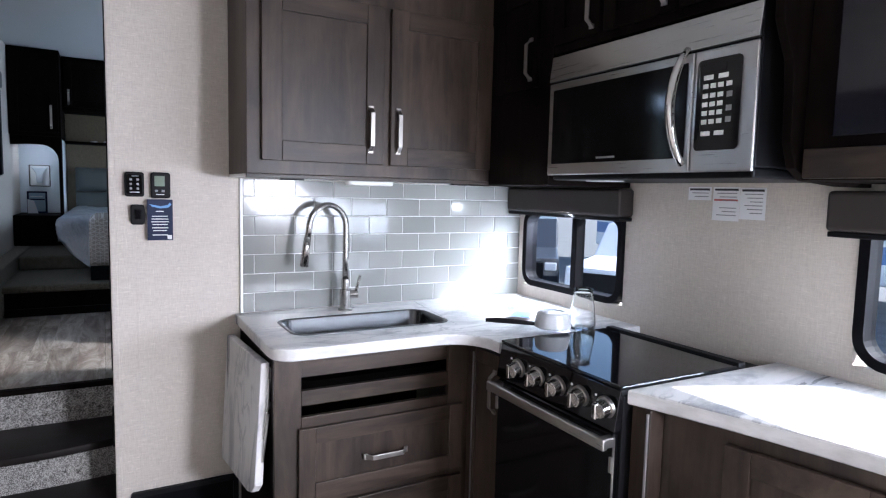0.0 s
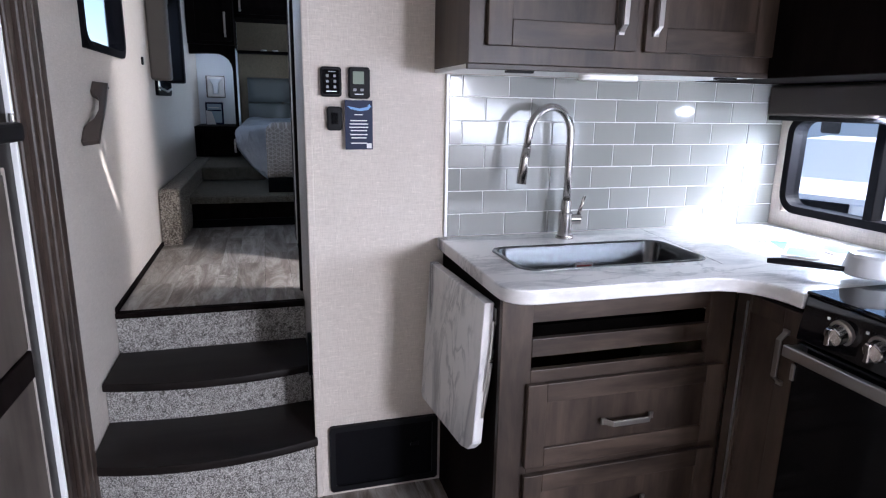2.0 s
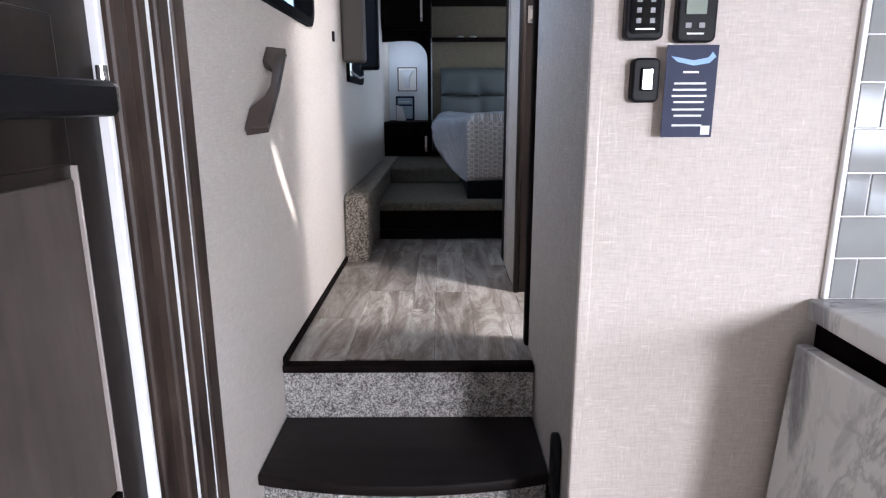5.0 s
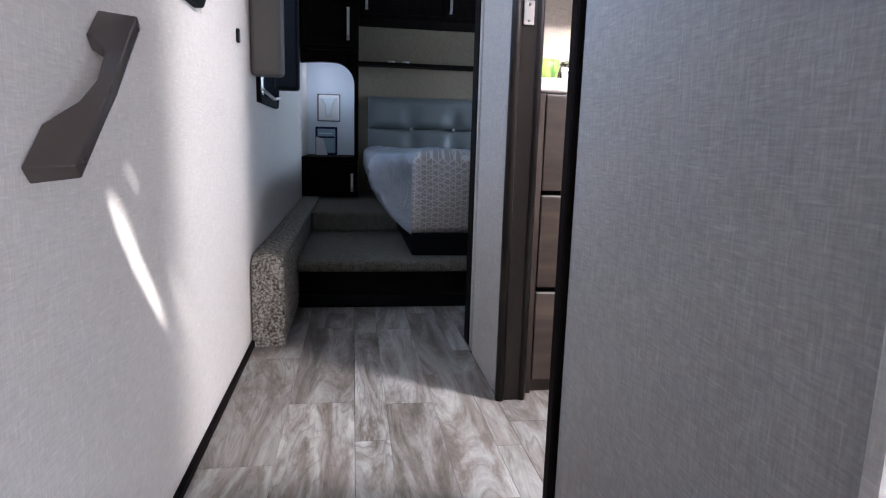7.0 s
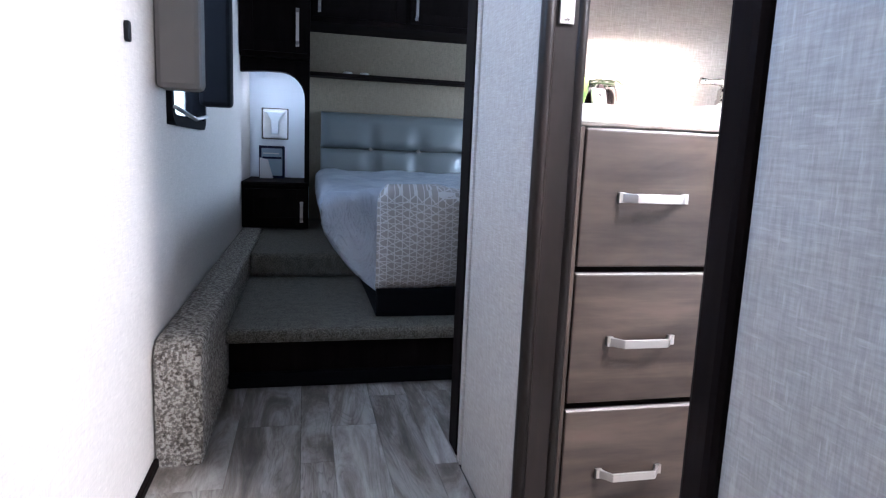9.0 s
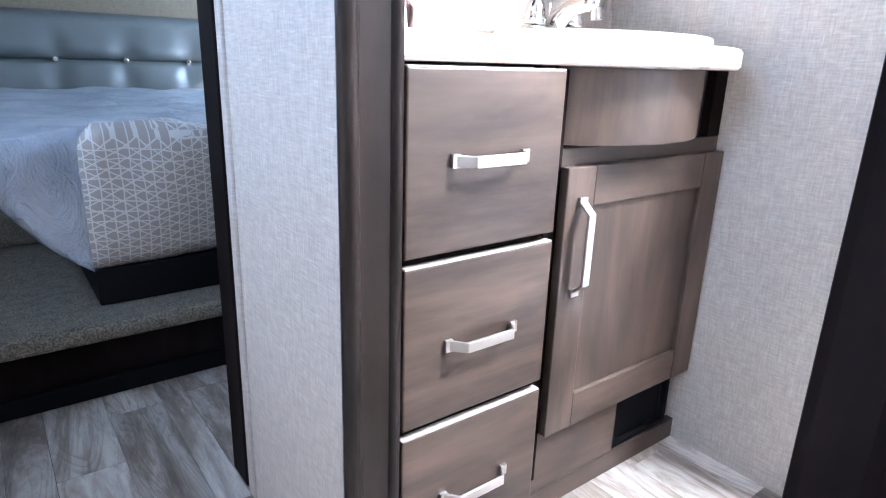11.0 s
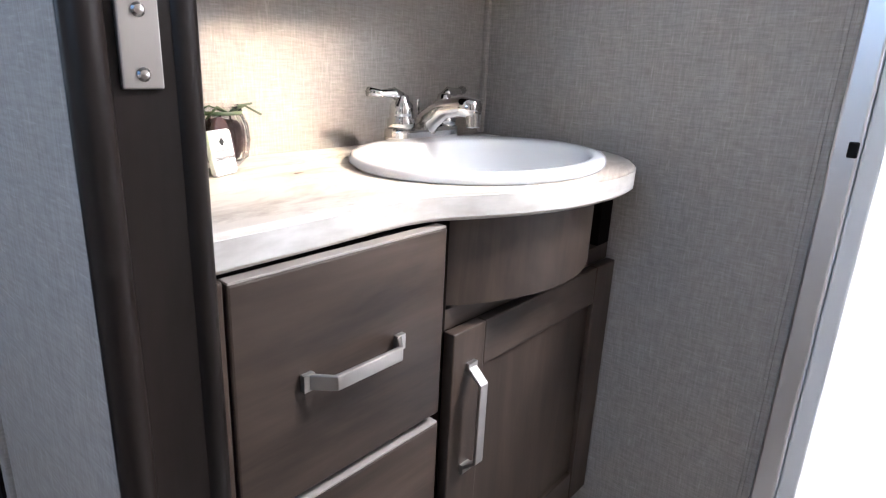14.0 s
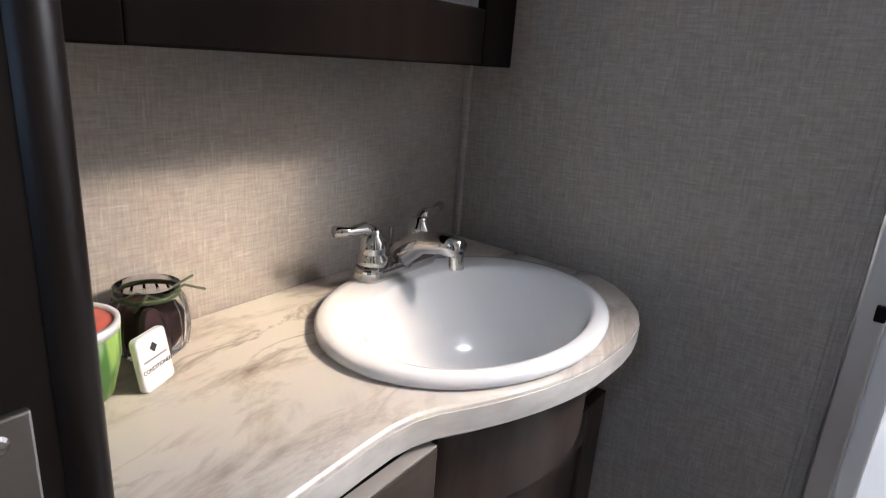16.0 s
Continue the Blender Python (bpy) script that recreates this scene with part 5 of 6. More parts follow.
hd = thing("headboard", (0.55, 6.45, 1.1), "grey tufted leather headboard", "headboard")


def cushion(x0, x1, z0, z1, seam_z, y_back=6.49, y_face=6.435, puff=0.045, gap=0.315):
    """A padded row, swelling between the buttons and pinched at them along the seam."""
    b = bmesh.new()
    nx, nz = 96, 14
    grid = {}
    for i in range(nx + 1):
        for j in range(nz + 1):
            x, z = x0 + (x1 - x0) * i / nx, z0 + (z1 - z0) * j / nz
            e = min(1.0, min(j, nz - j) / 3.0) ** 0.5 * min(1.0, min(i, nx - i) / 3.0) ** 0.5
            near = abs(z - seam_z) / (z1 - z0)
            pinch = (0.5 + 0.5 * math.cos(2 * math.pi * (x - x0 - 0.317) / gap)) ** 3 * max(0.0, 1 - near * 1.3)
            grid[i, j] = b.verts.new((x, y_face - puff * e * (1 - 0.75 * pinch), z))
    for i in range(nx):
        for j in range(nz):
            b.faces.new((grid[i, j], grid[i + 1, j], grid[i + 1, j + 1], grid[i, j + 1]))
    rim = [grid[i, 0] for i in range(nx + 1)] + [grid[nx, j] for j in range(1, nz + 1)] + [grid[i, nz] for i in range(nx - 1, -1, -1)] + [grid[0, j] for j in range(nz - 1, 0, -1)]
    back = [b.verts.new((v_.co.x, y_back, v_.co.z)) for v_ in rim]
    for i in range(len(rim)):
        b.faces.new((rim[i], rim[(i + 1) % len(rim)], back[(i + 1) % len(rim)], back[i]))
    b.faces.new(back)
    return b


part("cushion", cushion(-0.182, 1.30, 0.90, 1.337, 1.337), M_LEATHER, hd, smooth=True)
part("cushion", cushion(-0.182, 1.30, 1.339, 1.566, 1.339), M_LEATHER, hd, smooth=True)
for i in range(4):
    part("button", cyl((0.135 + i * 0.315, 6.430, 1.338), (0.135 + i * 0.315, 6.402, 1.338), 0.013, n=14, bevel=0.003), M_CHROME, hd)
solo("headboard_panel", bx(-0.255, XR - 0.010, 6.495, YF - 0.001, 0.77, 2.08, 0.0), M_TAUPE, "taupe fabric wall panel behind the bed", "wall panel", "structure")
sh = thing("bed_shelf", (0.5, 6.42, 1.785), "dark shelf rail with two reading lights above the bed", "shelf")
part("rail", bx(-0.255, XR - 0.010, 6.36, 6.494, 1.780, 1.803, 0.004), M_DARKWOOD, sh)
for x in (-0.02, 0.085):
    part("light", cyl((x, 6.40, 1.803), (x, 6.40, 1.816), 0.028, n=18, bevel=0.004), M_NICKEL, sh)
oc = thing("overhead_cabinet", (0.5, 6.3, 2.06), "dark overhead cabinets above the bed", "cabinet")
part("body", bx(-0.255, XR - 0.010, 6.15, 6.494, 2.06, TOP - 0.003, 0.003), M_DARKWOOD, oc)
for a in (-0.24, 0.33, 0.90):
    panel_front(oc, "door", "y", 6.15, -1, a, a + 0.54, 2.09, TOP - 0.03, ((a + 0.035, 2.115), (a + 0.035, 2.235)), rail=0.06, mats=(M_DARKWOOD, M_DARKWOOD))
NY = 5.95
ns = thing("nightstand", (-0.44, 6.2, 0.866), "dark nightstand cabinet with one door", "nightstand")
part("body", bx(XL + 0.003, -0.262, NY, YF - 0.003, 0.8735, 1.112, 0.003), M_DARKWOOD, ns)
part("top", bx(XL + 0.003, -0.258, NY - 0.015, YF - 0.003, 1.113, 1.134, 0.004), M_DARKWOOD, ns)
panel_front(ns, "door", "y", NY, -1, XL + 0.02, -0.275, 0.885, 1.095, ((-0.300, 0.915), (-0.300, 1.02)), rail=0.05, mats=(M_DARKWOOD, M_DARKWOOD))
# arch over the nightstand
ar = [(XL + 0.003, 1.808), (XL + 0.003, 1.730), (-0.50, 1.738)]
for i in range(9):
    a = radians(90 - i * 11.25)
    ar.append((-0.415 + 0.13 * math.cos(a), 1.60 + 0.138 * math.sin(a)))
ar += [(-0.285, 1.135), (-0.258, 1.135), (-0.258, 1.808)]
wt = thing("wardrobe_surround", (-0.44, 6.0, 1.135), "dark arched surround above the nightstand", "cabinet")
part("arch", prism(ar, NY, NY + 0.05, "y", 0.004), M_DARKWOOD, wt)
part("side", bx(-0.283, -0.262, NY + 0.051, YF - 0.003, 1.135, 1.80), M_WALLBLUE, wt)
part("upper_body", bx(XL + 0.003, -0.258, NY - 0.05, YF - 0.003, 1.809, TOP - 0.003, 0.003), M_DARKWOOD, wt)
panel_front(wt, "door", "y", NY - 0.05, -1, XL + 0.02, -0.275, 1.835, TOP - 0.04, ((-0.325, 1.875), (-0.325, 2.06)), rail=0.055, mats=(M_DARKWOOD, M_DARKWOOD))
sc = thing("wall_sconce", (-0.47, YF - 0.02, 1.40), "white square sconce plate on the alcove wall", "sconce")
part("back_plate", bx(-0.556, -0.388, YF - 0.014, YF - 0.001, 1.378, 1.577, 0.004), M_VALANCE, sc, "brown-grey back plate")
part("plate", bx(-0.546, -0.395, YF - 0.022, YF - 0.001, 1.385, 1.570, 0.006), M_WHITE, sc)
part("shade", prism([(-0.530, 1.55), (-0.412, 1.55), (-0.445, 1.50), (-0.450, 1.41), (-0.492, 1.41), (-0.497, 1.50)], YF - 0.075, YF - 0.023, "y", 0.006), M_WALLBLUE, sc)
pfm = thing("photo_frame", (-0.47, 6.35, 1.134), "blue-edged picture frame leaning on the nightstand", "picture frame")
part("frame", ring(round_rect(-0.560, -0.405, 1.136, 1.335, 0.004, 1), round_rect(-0.545, -0.420, 1.152, 1.320, 0.003, 1), 6.34, 6.355, "y"), M_NAVY, pfm)
part("picture", bx(-0.546, -0.419, 6.348, 6.354, 1.151, 1.321), mat("blue_grey_print", (0.30, 0.40, 0.50), 0.3), pfm, "blue-grey picture")
part("picture_band", bx(-0.540, -0.425, 6.3465, 6.3478, 1.255, 1.268), M_NAVY, pfm)
part("picture_band", bx(-0.535, -0.440, 6.3465, 6.3478, 1.285, 1.292), M_PAPER, pfm)
part("note", prism([(-0.555, 1.1355), (-0.475, 1.1355), (-0.505, 1.25), (-0.555, 1.262)], 6.328, 6.332, "y"), M_PAPER, pfm)

# ---- bathroom ----
VF = 3.405
va = thing("vanity_cabinet", (0.6, 3.58, UP), "walnut bathroom vanity with three drawers and a door", "cabinet")
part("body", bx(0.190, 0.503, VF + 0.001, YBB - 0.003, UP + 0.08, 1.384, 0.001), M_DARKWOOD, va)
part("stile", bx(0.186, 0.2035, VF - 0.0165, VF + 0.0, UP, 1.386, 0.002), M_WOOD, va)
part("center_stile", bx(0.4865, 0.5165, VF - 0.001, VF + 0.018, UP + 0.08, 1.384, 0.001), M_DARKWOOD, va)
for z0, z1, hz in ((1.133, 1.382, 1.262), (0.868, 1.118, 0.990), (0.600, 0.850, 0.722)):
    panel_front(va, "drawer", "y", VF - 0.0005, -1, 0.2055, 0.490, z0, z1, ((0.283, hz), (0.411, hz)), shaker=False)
    # light on the drawer's glossy top edge, painted as a pale strip
    part("edge_band", bx(0.2065, 0.489, VF - 0.0185, VF - 0.003, z1 - 0.0005, z1 + 0.0022, 0.0006), M_PALE_HIGHLIGHT, va.children[-1], "pale strip painting the lit top edge")
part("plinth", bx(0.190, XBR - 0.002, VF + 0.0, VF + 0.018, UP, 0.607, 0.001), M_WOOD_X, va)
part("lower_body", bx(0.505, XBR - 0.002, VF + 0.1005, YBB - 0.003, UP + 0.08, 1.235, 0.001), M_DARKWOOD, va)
part("kick_board", bx(0.5045, 0.752, VF + 0.001, VF + 0.0185, 0.608, 0.738, 0.001), M_WOOD_X, va)
vt = part("vent", ring(round_rect(0.754, 0.946, 0.609, 0.738, 0.004, 1), round_rect(0.762, 0.938, 0.617, 0.730, 0.003, 1), VF + 0.004, VF + 0.0185, "y"), M_BLACKMAT, va, "black floor-level vent")
# solid black block stands for the shade inside the vent opening
part("recess", bx(0.762, 0.938, VF + 0.0188, VF + 0.10, 0.617, 0.730), M_BLACKMAT, vt)
part("rail", bx(0.5045, XBR - 0.003, VF + 0.0005, VF + 0.0185, 1.232, 1.262, 0.001), M_WOOD_X, va)
panel_front(va, "door", "y", VF - 0.0005, -1, 0.514, 0.973, 0.742, 1.234, ((0.551, 1.018), (0.551, 1.178)), rail=0.068)
# bowed apron under the basin
ap = []
for i in range(13):
    u = i / 12
    ap.append((0.505 + u * 0.40, VF + 0.012 - 0.075 * math.sin(math.pi * u) ** 0.8))
part("apron", prism(ap + [(u, w + 0.007) for u, w in reversed(ap)], 1.268, 1.388, "z"), M_WOOD, va, smooth="auto")
part("end_stile", bx(0.935, XBR - 0.003, VF + 0.0005, VF + 0.02, 1.2625, 1.388, 0.001), M_DARKWOOD, va)

co = [(0.186, YBB - 0.002), (0.186, 3.392), (0.30, 3.394), (0.40, 3.398), (0.435, 3.398), (0.462, 3.394)]
for i in range(9):
    u = i / 8
    co.append((0.485 + 0.235 * u, 3.386 - 0.077 * (1 - (1 - u) ** 1.8)))
for u, w in ((0.76, 3.3075), (0.80, 3.310), (0.84, 3.317), (0.88, 3.333), (0.915, 3.357), (0.947, 3.390), (0.968, 3.425)):
    co.append((u, w))
co.append((XBR - 0.002, YBB - 0.002))
vc = prism(co, 1.389, 1.427, "z", 0.007)
vc = solo("countertop", vc, M_MARBLE_BEIGE, "beige marble-look vanity top with a bowed front", "countertop")
SX, SY, SRX, SRY = 0.693, 3.492, 0.218, 0.170
cut = part("cutter", lathe((SX, SY, 1.30), [(1, 0), (1, 0.3)], 40, SRX - 0.02, SRY - 0.02), M_MARBLE_BEIGE)
md = vc.modifiers.new("cut", "BOOLEAN")
md.object, md.operation, md.solver = cut, "DIFFERENCE", "EXACT"
new_me = bpy.data.meshes.new_from_object(vc.evaluated_get(bpy.context.evaluated_depsgraph_get()))
vc.modifiers.clear()
vc.data = new_me
for p in new_me.polygons:
    p.use_smooth = True
new_me.set_sharp_from_angle(angle=radians(20))
bpy.data.objects.remove(cut)
edge_band(vc, [(u, w - 0.0001) for u, w in co[1:-1]], 1.395, 1.4205, M_EDGE_WARM)
sn = thing("wash_basin", (SX, SY, 1.30), "white oval drop-in wash basin", "basin")
b = lathe((SX, SY, 1.427), [(0.98, 0.0005), (1.0, 0.004), (0.995, 0.011), (0.975, 0.0145), (0.94, 0.0155), (0.90, 0.0150), (0.875, 0.0135), (0.855, 0.009), (0.835, -0.002), (0.77, -0.03), (0.66, -0.07), (0.52, -0.100), (0.30, -0.117), (0.10, -0.120)], 56, SRX, SRY, caps="last")
# the bowl is set forward in the rim, leaving a flat deck for the faucet
for vert in b.verts:
    f_ = math.hypot((vert.co.x - SX) / SRX, (vert.co.y - SY) / SRY)
    q = min(1.0, max(0.0, (0.945 - f_) / 0.04))
    vert.co.y = SY + (vert.co.y - SY) * (1 - 0.16 * q) - 0.13 * SRY * q
    vert.co.x = SX + (vert.co.x - SX) * (1 - 0.03 * q)
part("bowl", b, M_PORCELAIN, sn, smooth=True)
part("drain", cyl((SX, SY - 0.13 * SRY, 1.3055), (SX, SY - 0.13 * SRY, 1.310), 0.02, n=20, bevel=0.002), M_CHROME, sn)

# basin mixer
bt = thing("basin_faucet", (0.714, 3.634, 1.442), "brushed chrome two-handle basin faucet", "faucet")
fz, fy2 = 1.442, 3.636
part("base", prism(round_rect(0.636, 0.792, fy2 - 0.024, fy2 + 0.024, 0.023), fz, fz + 0.020, "z", 0.006), M_CHROME, bt, smooth=False)
for s in (-1, 1):
    cx = 0.714 + s * 0.051
    hub = part("hub", lathe((cx, fy2, fz + 0.018), [(0.022, 0), (0.022, 0.014), (0.018, 0.019), (0.019, 0.022), (0.018, 0.038), (0.012, 0.045), (0.011, 0.052), (0.006, 0.055)], 24), M_CHROME, bt, smooth=True)
    ex, ey = cx + s * 0.062, fy2 + 0.010
    part("lever", tube([(cx, fy2, fz + 0.066), (cx + s * 0.015, fy2 + 0.003, fz + 0.074), (cx + s * 0.04, fy2 + 0.006, fz + 0.073), (ex, ey, fz + 0.076)], 0.007, 12, radii=[0.009, 0.0085, 0.006, 0.0075]), M_CHROME, hub, smooth=True)
sp = [(0.714, fy2 - 0.004, fz + 0.016), (0.714, fy2 - 0.016, fz + 0.034), (0.715, fy2 - 0.045, fz + 0.052), (0.716, fy2 - 0.080, fz + 0.058), (0.717, fy2 - 0.108, fz + 0.056)]
part("spout", tube(sp, 0.014, 16, radii=[0.022, 0.019, 0.016, 0.015, 0.0145]), M_CHROME, bt, smooth=True)
part("aerator", cyl((0.717, fy2 - 0.101, fz + 0.050), (0.717, fy2 - 0.103, fz + 0.028), 0.0105, n=18, bevel=0.001), M_CHROME, bt)
part("lift_rod", cyl((0.714, fy2 + 0.012, fz + 0.018), (0.714, fy2 + 0.012, fz + 0.062), 0.003, n=10), M_CHROME, bt)

# medicine cabinet with mirror
mc = thing("medicine_cabinet", (0.55, 3.65, 1.73), "dark-framed mirrored cabinet above the vanity", "cabinet")
part("body", bx(0.245, 0.828, 3.562, YBB - 0.002, 1.732, 2.30, 0.002), M_DARKWOOD, mc)
part("stile", bx(0.245, 0.300, 3.545, 3.5615, 1.732, 2.30, 0.002), M_DARKWOOD, mc)
part("stile", bx(0.755, 0.828, 3.545, 3.5615, 1.732, 2.30, 0.002), M_DARKWOOD, mc)
part("rail", bx(0.3005, 0.7545, 3.5455, 3.5615, 1.733, 1.800, 0.002), M_DARKWOOD, mc)
part("rail", bx(0.3005, 0.7545, 3.5455, 3.5615, 2.235, 2.299, 0.002), M_DARKWOOD, mc)
part("mirror", bx(0.301, 0.754, 3.552, 3.556, 1.801, 2.234), M_MIRROR, mc)

# corner seams and shower
solo("trim_corner", bx(XBR - 0.012, XBR - 0.0005, YBB - 0.012, YBB - 0.0005, 1.428, TOP - 0.002, 0.003), M_LINEN_GREY, "thin grey corner strip", "trim", "structure")
solo("trim_wall_seam", bx(XBR - 0.003, XBR - 0.0003, 3.103, 3.110, UP + 0.0005, TOP - 0.002, 0.001), M_LINEN_GREY, "thin vertical wall seam", "trim", "structure")
sf = thing("shower_enclosure", (1.5, 2.7, UP), "white shower enclosure with aluminium frame", "shower")
part("frame_post", bx(XBR - 0.012, XBR + 0.045, 3.0555, 3.090, UP + 0.0005, 2.45, 0.004), M_ALU, sf, "aluminium post")
part("frame_inner", bx(XBR + 0.004, XBR + 0.05, 3.028, 3.055, UP + 0.141, 2.45, 0.004), M_WHITE, sf)
part("threshold", bx(XBR - 0.022, XBR + 0.10, 2.262, 3.055, UP + 0.095, UP + 0.140, 0.010), M_SHOWER, sf, "raised white threshold")
part("track", bx(XBR + 0.02, XBR + 0.045, 2.262, 3.0275, UP + 0.1402, UP + 0.160, 0.003), M_ALU, sf, "aluminium door track")
part("skirt", bx(XBR - 0.002, XBR + 0.09, 2.262, 3.055, UP + 0.0005, UP + 0.0945, 0.002), M_DOOR, sf, "brown wood-look skirting")
part("pan", bx(XBR + 0.101, XR - 0.005, 2.262, 3.14, UP + 0.0, UP + 0.06, 0.0), M_SHOWER, sf)
part("back_panel", bx(XR - 0.040, XR - 0.005, 2.262, 3.14, UP + 0.061, 2.45), M_SHOWER, sf)
part("side_panel", bx(XBR + 0.051, XR - 0.041, 3.115, 3.14, UP + 0.061, 2.45), M_SHOWER, sf)
part("side_panel", bx(XBR + 0.051, XR - 0.041, 2.258, 2.28, UP + 0.136, 2.45), M_SHOWER, sf)
part("catch", bx(XBR - 0.018, XBR - 0.0122, 3.057, 3.070, 1.465, 1.487, 0.002), M_BLACK, sf, "black door catch")

# on the vanity
jr = thing("candle_jar", (0.365, 3.665, 1.427), "ribbed glass jar of dark potpourri with a green ribbon", "jar")
prof = [(0.030, 0.0), (0.042, 0.012), (0.047, 0.040), (0.044, 0.066), (0.036, 0.080), (0.038, 0.092), (0.034, 0.092), (0.033, 0.080), (0.040, 0.062), (0.043, 0.040), (0.038, 0.014), (0.02, 0.008)]
part("glass", lathe((0.365, 3.668, 1.4275), prof, 36), M_JAR, jr, smooth=True)
for i in range(16):
    a = 2 * math.pi * i / 16
    part("rib", tube([(0.365 + r * math.cos(a), 3.668 + r * math.sin(a), 1.4275 + z) for r, z in ((0.043, 0.014), (0.0475, 0.040), (0.045, 0.064), (0.037, 0.079))], 0.0018, 6), M_JAR, jr, smooth=True)
part("filling", lathe((0.365, 3.668, 1.4275), [(0.030, 0.010), (0.040, 0.030), (0.040, 0.055), (0.030, 0.068), (0.01, 0.071)], 24), M_BERRY, jr, "dark red filling", smooth=True)
part("ribbon", lathe((0.365, 3.668, 1.4275), [(0.0372, 0.079), (0.0385, 0.080), (0.0385, 0.084), (0.0372, 0.085)], 28, caps=False), M_GREEN, jr, "green ribbon", smooth=True)
for p in ((0.418, 3.655, 0.094), (0.425, 3.640, 0.078), (0.330, 3.635, 0.075), (0.318, 3.66, 0.082)):
    part("ribbon_end", tube([(0.365, 3.634, 1.510), ((0.365 + p[0]) / 2, (3.634 + p[1]) / 2, 1.520), (p[0], p[1], 1.4275 + p[2])], 0.0018, 6), M_GREEN, jr, smooth=True)
tg = thing("amenity_bottle", (0.338, 3.612, 1.427), "white conditioner packet leaning on the jar", "packet")
b = prism(round_rect(-0.0235, 0.0235, 0.0, 0.060, 0.006), -0.0045, 0.0045, "y", 0.002)
mt = Matrix.Translation((0.336, 3.604, 1.4275)) @ Matrix.Rotation(radians(24), 4, "Z") @ Matrix.Rotation(radians(-10), 4, "X")
bmesh.ops.transform(b, matrix=mt, verts=b.verts)
part("packet", b, M_PAPER, tg)
front = mt @ Matrix.Translation((0, -0.0048, 0.022)) @ Matrix.Rotation(radians(90), 4, "X")
text_mesh("CONDITIONER", 0.0064, front, M_INK, tg)
b = bx(-0.004, 0.004, -0.0052, -0.0047, 0.040, 0.048)
bmesh.ops.transform(b, matrix=mt @ Matrix.Translation((0, 0, 0.044)) @ Matrix.Rotation(radians(45), 4, "Y") @ Matrix.Translation((0, 0, -0.044)), verts=b.verts)
part("emblem", b, M_INK, tg)
b = bx(-0.018, 0.018, -0.0052, -0.0047, 0.0315, 0.0335)
bmesh.ops.transform(b, matrix=mt, verts=b.verts)
part("text_line", b, M_GREYINK, tg)
sb = thing("soap_packet", (0.352, 3.622, 1.4276), "dark maroon oval soap packet leaning on the glass jar", "soap")
b = prism([(0.0155 * math.cos(2 * math.pi * i / 24), 0.033 + 0.033 * math.sin(2 * math.pi * i / 24)) for i in range(24)], -0.004, 0.004, "y", 0.002)
bmesh.ops.transform(b, matrix=Matrix.Translation((0.352, 3.6225, 1.4277)) @ Matrix.Rotation(radians(20), 4, "Z") @ Matrix.Rotation(radians(-12), 4, "X"), verts=b.verts)
part("packet", b, mat("maroon_film", (0.030, 0.012, 0.014), 0.3), sb, smooth="auto")
jr.scale = (0.82, 0.82, 0.82)
tg.scale = (0.88, 0.88, 0.88)
wb = thing("melon_bowl", (0.266, 3.624, 1.427), "small green melon-shaped bowl with red inside", "bowl")
part("bowl", lathe((0.266, 3.624, 1.4275), [(0.022, 0.0), (0.036, 0.012), (0.044, 0.045), (0.045, 0.072), (0.042, 0.072)], 30), M_GREENBOWL, wb, smooth=True)
part("rim", lathe((0.266, 3.624, 1.4275), [(0.0452, 0.0722), (0.0455, 0.080), (0.041, 0.080), (0.041, 0.0722)], 30, caps=False), M_WHITE, wb, "white rim", smooth=True)
part("inside", lathe((0.266, 3.624, 1.4275), [(0.0405, 0.0725), (0.0405, 0.0775), (0.02, 0.079)], 30), M_RED, wb, "red inside", smooth=True)

# ---- pieces ----
TP, TW = 0.0765, 0.161


def tile_mesh(w, h):
    b = bx(0.0015, w - 0.0015, 0.0, 0.006, 0.0015, h - 0.0015)
    fr_ = [e for e in b.edges if all(v_.co.y < 0.001 for v_ in e.verts)]
    bmesh.ops.bevel(b, geom=fr_, offset=0.0012, segments=1, profile=0.5, affect="EDGES")
    me = bpy.data.meshes.new("tile")
    bmesh.ops.recalc_face_normals(b, faces=b.faces)
    b.to_mesh(me)
    b.free()
    me.materials.append(M_TILE)
    return me


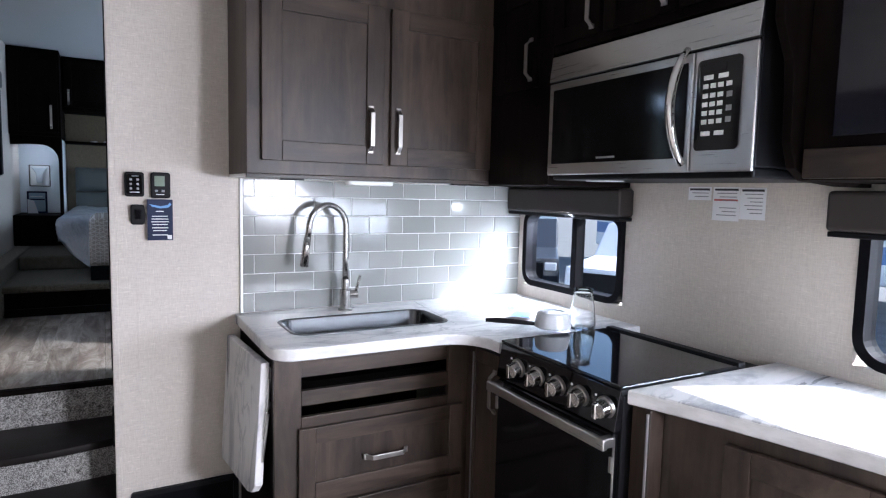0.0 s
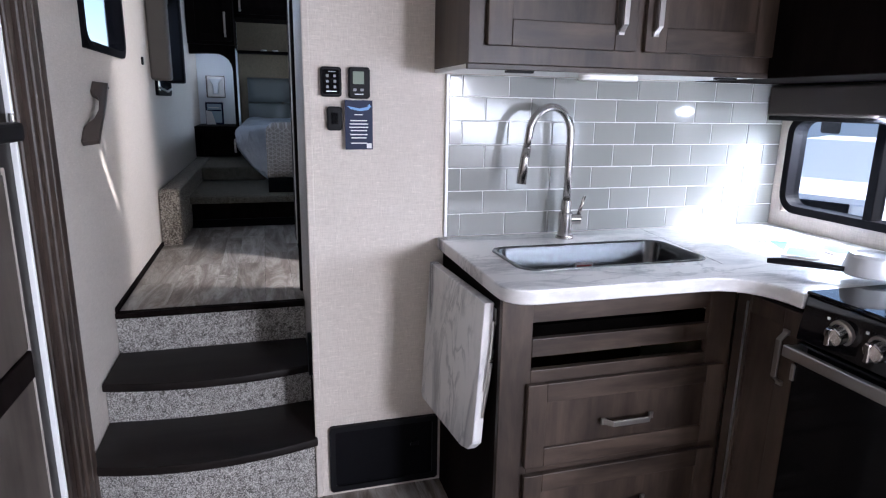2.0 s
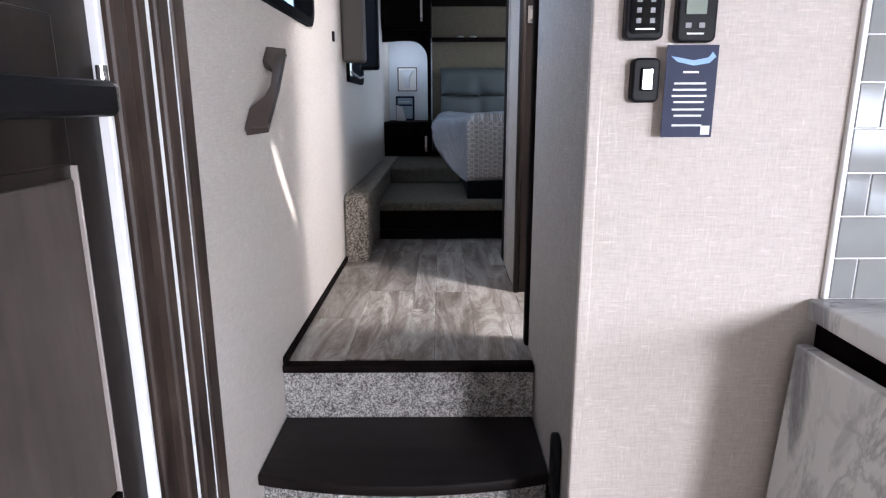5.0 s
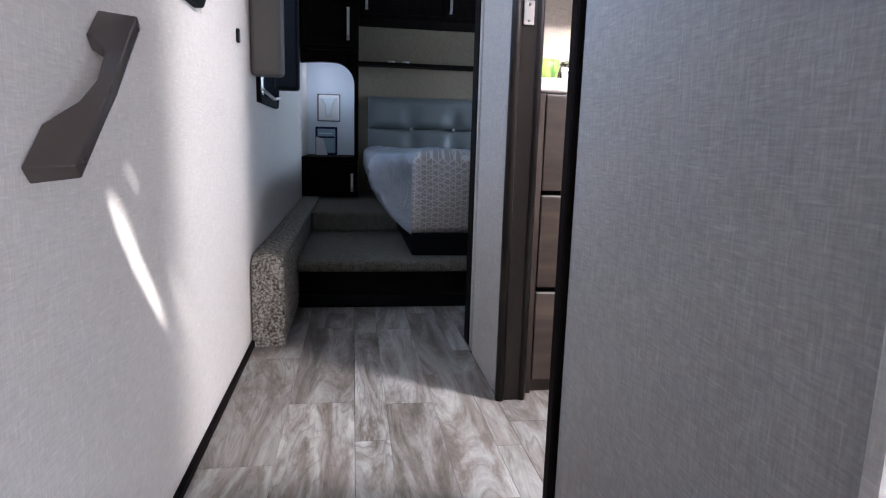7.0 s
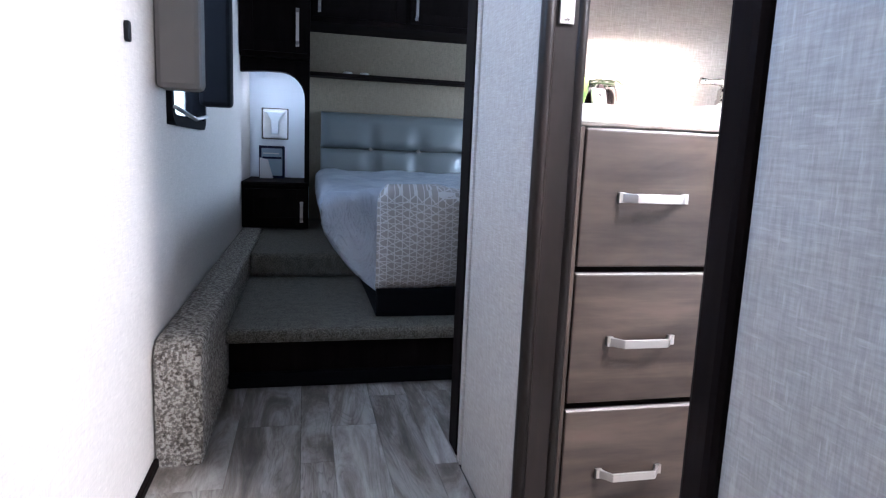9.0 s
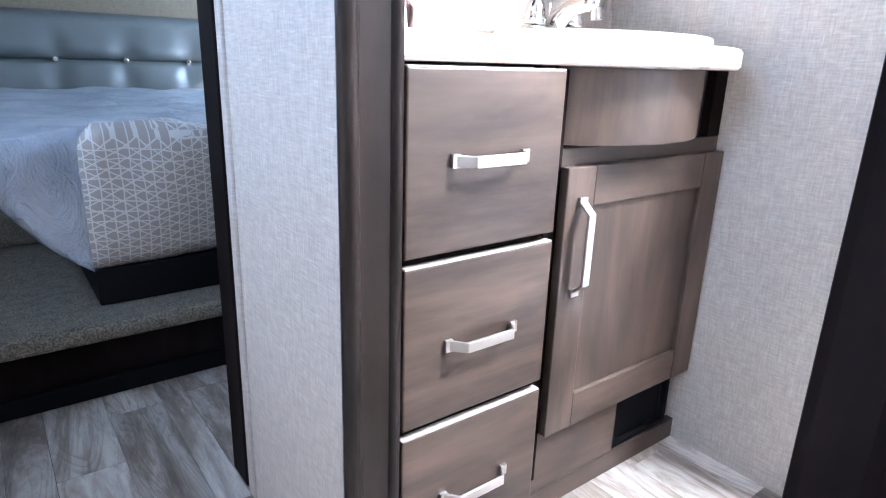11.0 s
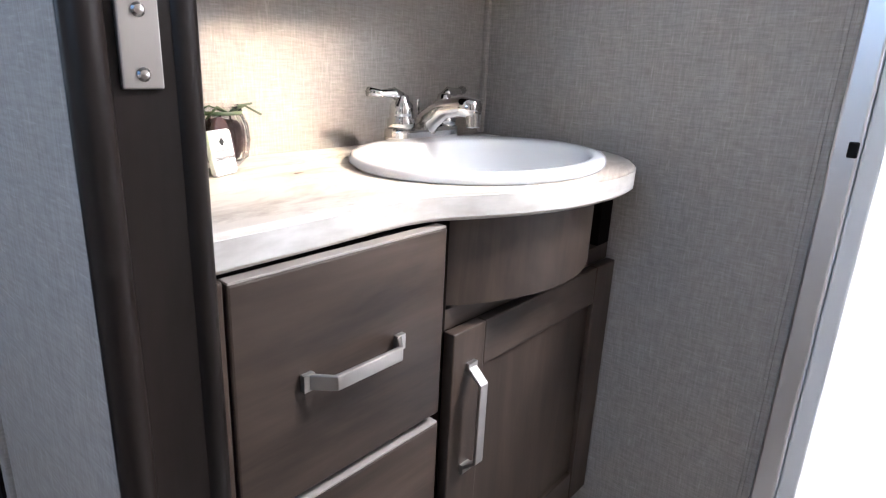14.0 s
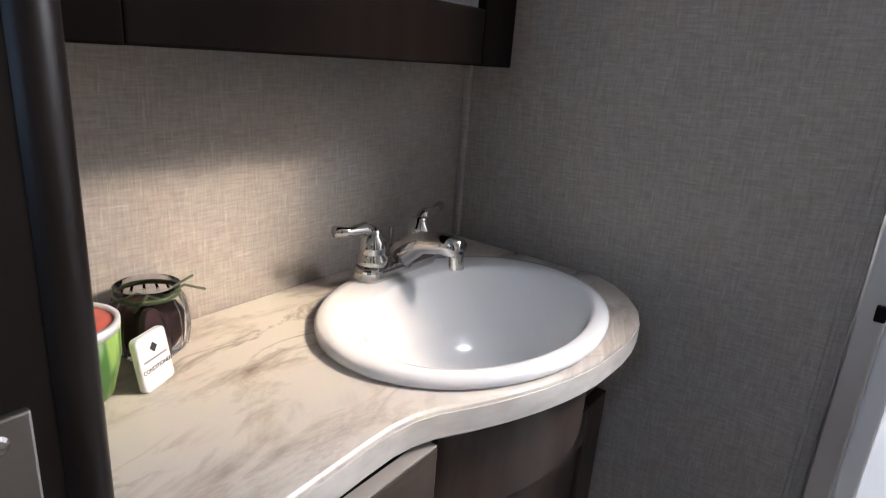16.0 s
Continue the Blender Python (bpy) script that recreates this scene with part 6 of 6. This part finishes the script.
bs = thing("backsplash", (0.5225, YK - 0.010, 0.921), "grey glazed subway tile backsplash with white grout", "backsplash", kind="structure")
part("grout", bx(0.5218, XR - 0.001, YK - 0.0075, YK - 0.0005, 0.921, 1.4475), M_GROUT, bs)
shared = {}
for row in range(7):
    z0 = 0.921 + row * TP
    hgt = min(TP, 1.4475 - z0)
    x = 0.5225
    first = 0.727 - 0.161 * 1 - 0.5225 if row % 2 == 0 else 0.727 - 0.0805 - 0.5225
    first = first % TW
    w = first if first > 0.02 else TW
    while x < XR - 0.01:
        w = min(w, XR - 0.001 - x)
        key = (round(w, 3), round(hgt, 3))
        if key not in shared:
            shared[key] = tile_mesh(w, hgt)
        o = new("tile", shared[key])
        o.parent = bs
        o.location = (x - 0.5225, 0.0 + 0.0005 * random.uniform(-1, 1), z0 - 0.921)
        o.rotation_euler = (radians(random.uniform(-0.25, 0.25)), 0, radians(random.uniform(-0.15, 0.15)))
        x += w
        w = TW


def planks(parent, x0, x1, y0, y1, z, width, length, seed, columns=()):
    rnd = random.Random(seed)
    me_cache = {}
    x, col = x0, 0
    while x < x1 - 0.005:
        wide, joint = columns[col % len(columns)] if columns else (width, y0 - rnd.random() * length)
        w = min(wide, x1 - x)
        y = y0 - (y0 - joint) % length
        col += 1
        while y < y1:
            a, b_ = max(y, y0), min(y + length, y1)
            if b_ - a > 0.01:
                key = (round(w, 3), round(b_ - a, 3))
                if key not in me_cache:
                    bm_ = bx(0.0005, w - 0.0005, 0.0005, b_ - a - 0.0005, -0.008, 0.0)
                    me = bpy.data.meshes.new("plank")
                    bm_.to_mesh(me)
                    bm_.free()
                    me.materials.append(M_PLANK)
                    me_cache[key] = me
                o = new("plank", me_cache[key])
                o.parent = parent
                o.location = (x, a, z)
            y += length
        x += w


floor_low = bpy.data.objects["floor"]
floor_up = bpy.data.objects["floor_upper"]
planks(floor_low, XL, XR, YB, 2.30, 0.0, 0.15, 1.2, 4)
planks(floor_up, XL, 0.10, 2.701, 4.335, UP, 0.118, 0.66, 9, ((0.170, 3.06), (0.172, 3.37), (0.083, 3.15), (0.127, 3.35), (0.118, 3.55), (0.06, 3.10)))
planks(floor_up, 0.1005, 0.95, 3.775, 4.335, UP, 0.118, 0.62, 13)
planks(floor_up, 0.1005, XBR + 0.05, 2.26, 3.425, UP, 0.118, 0.62, 11)
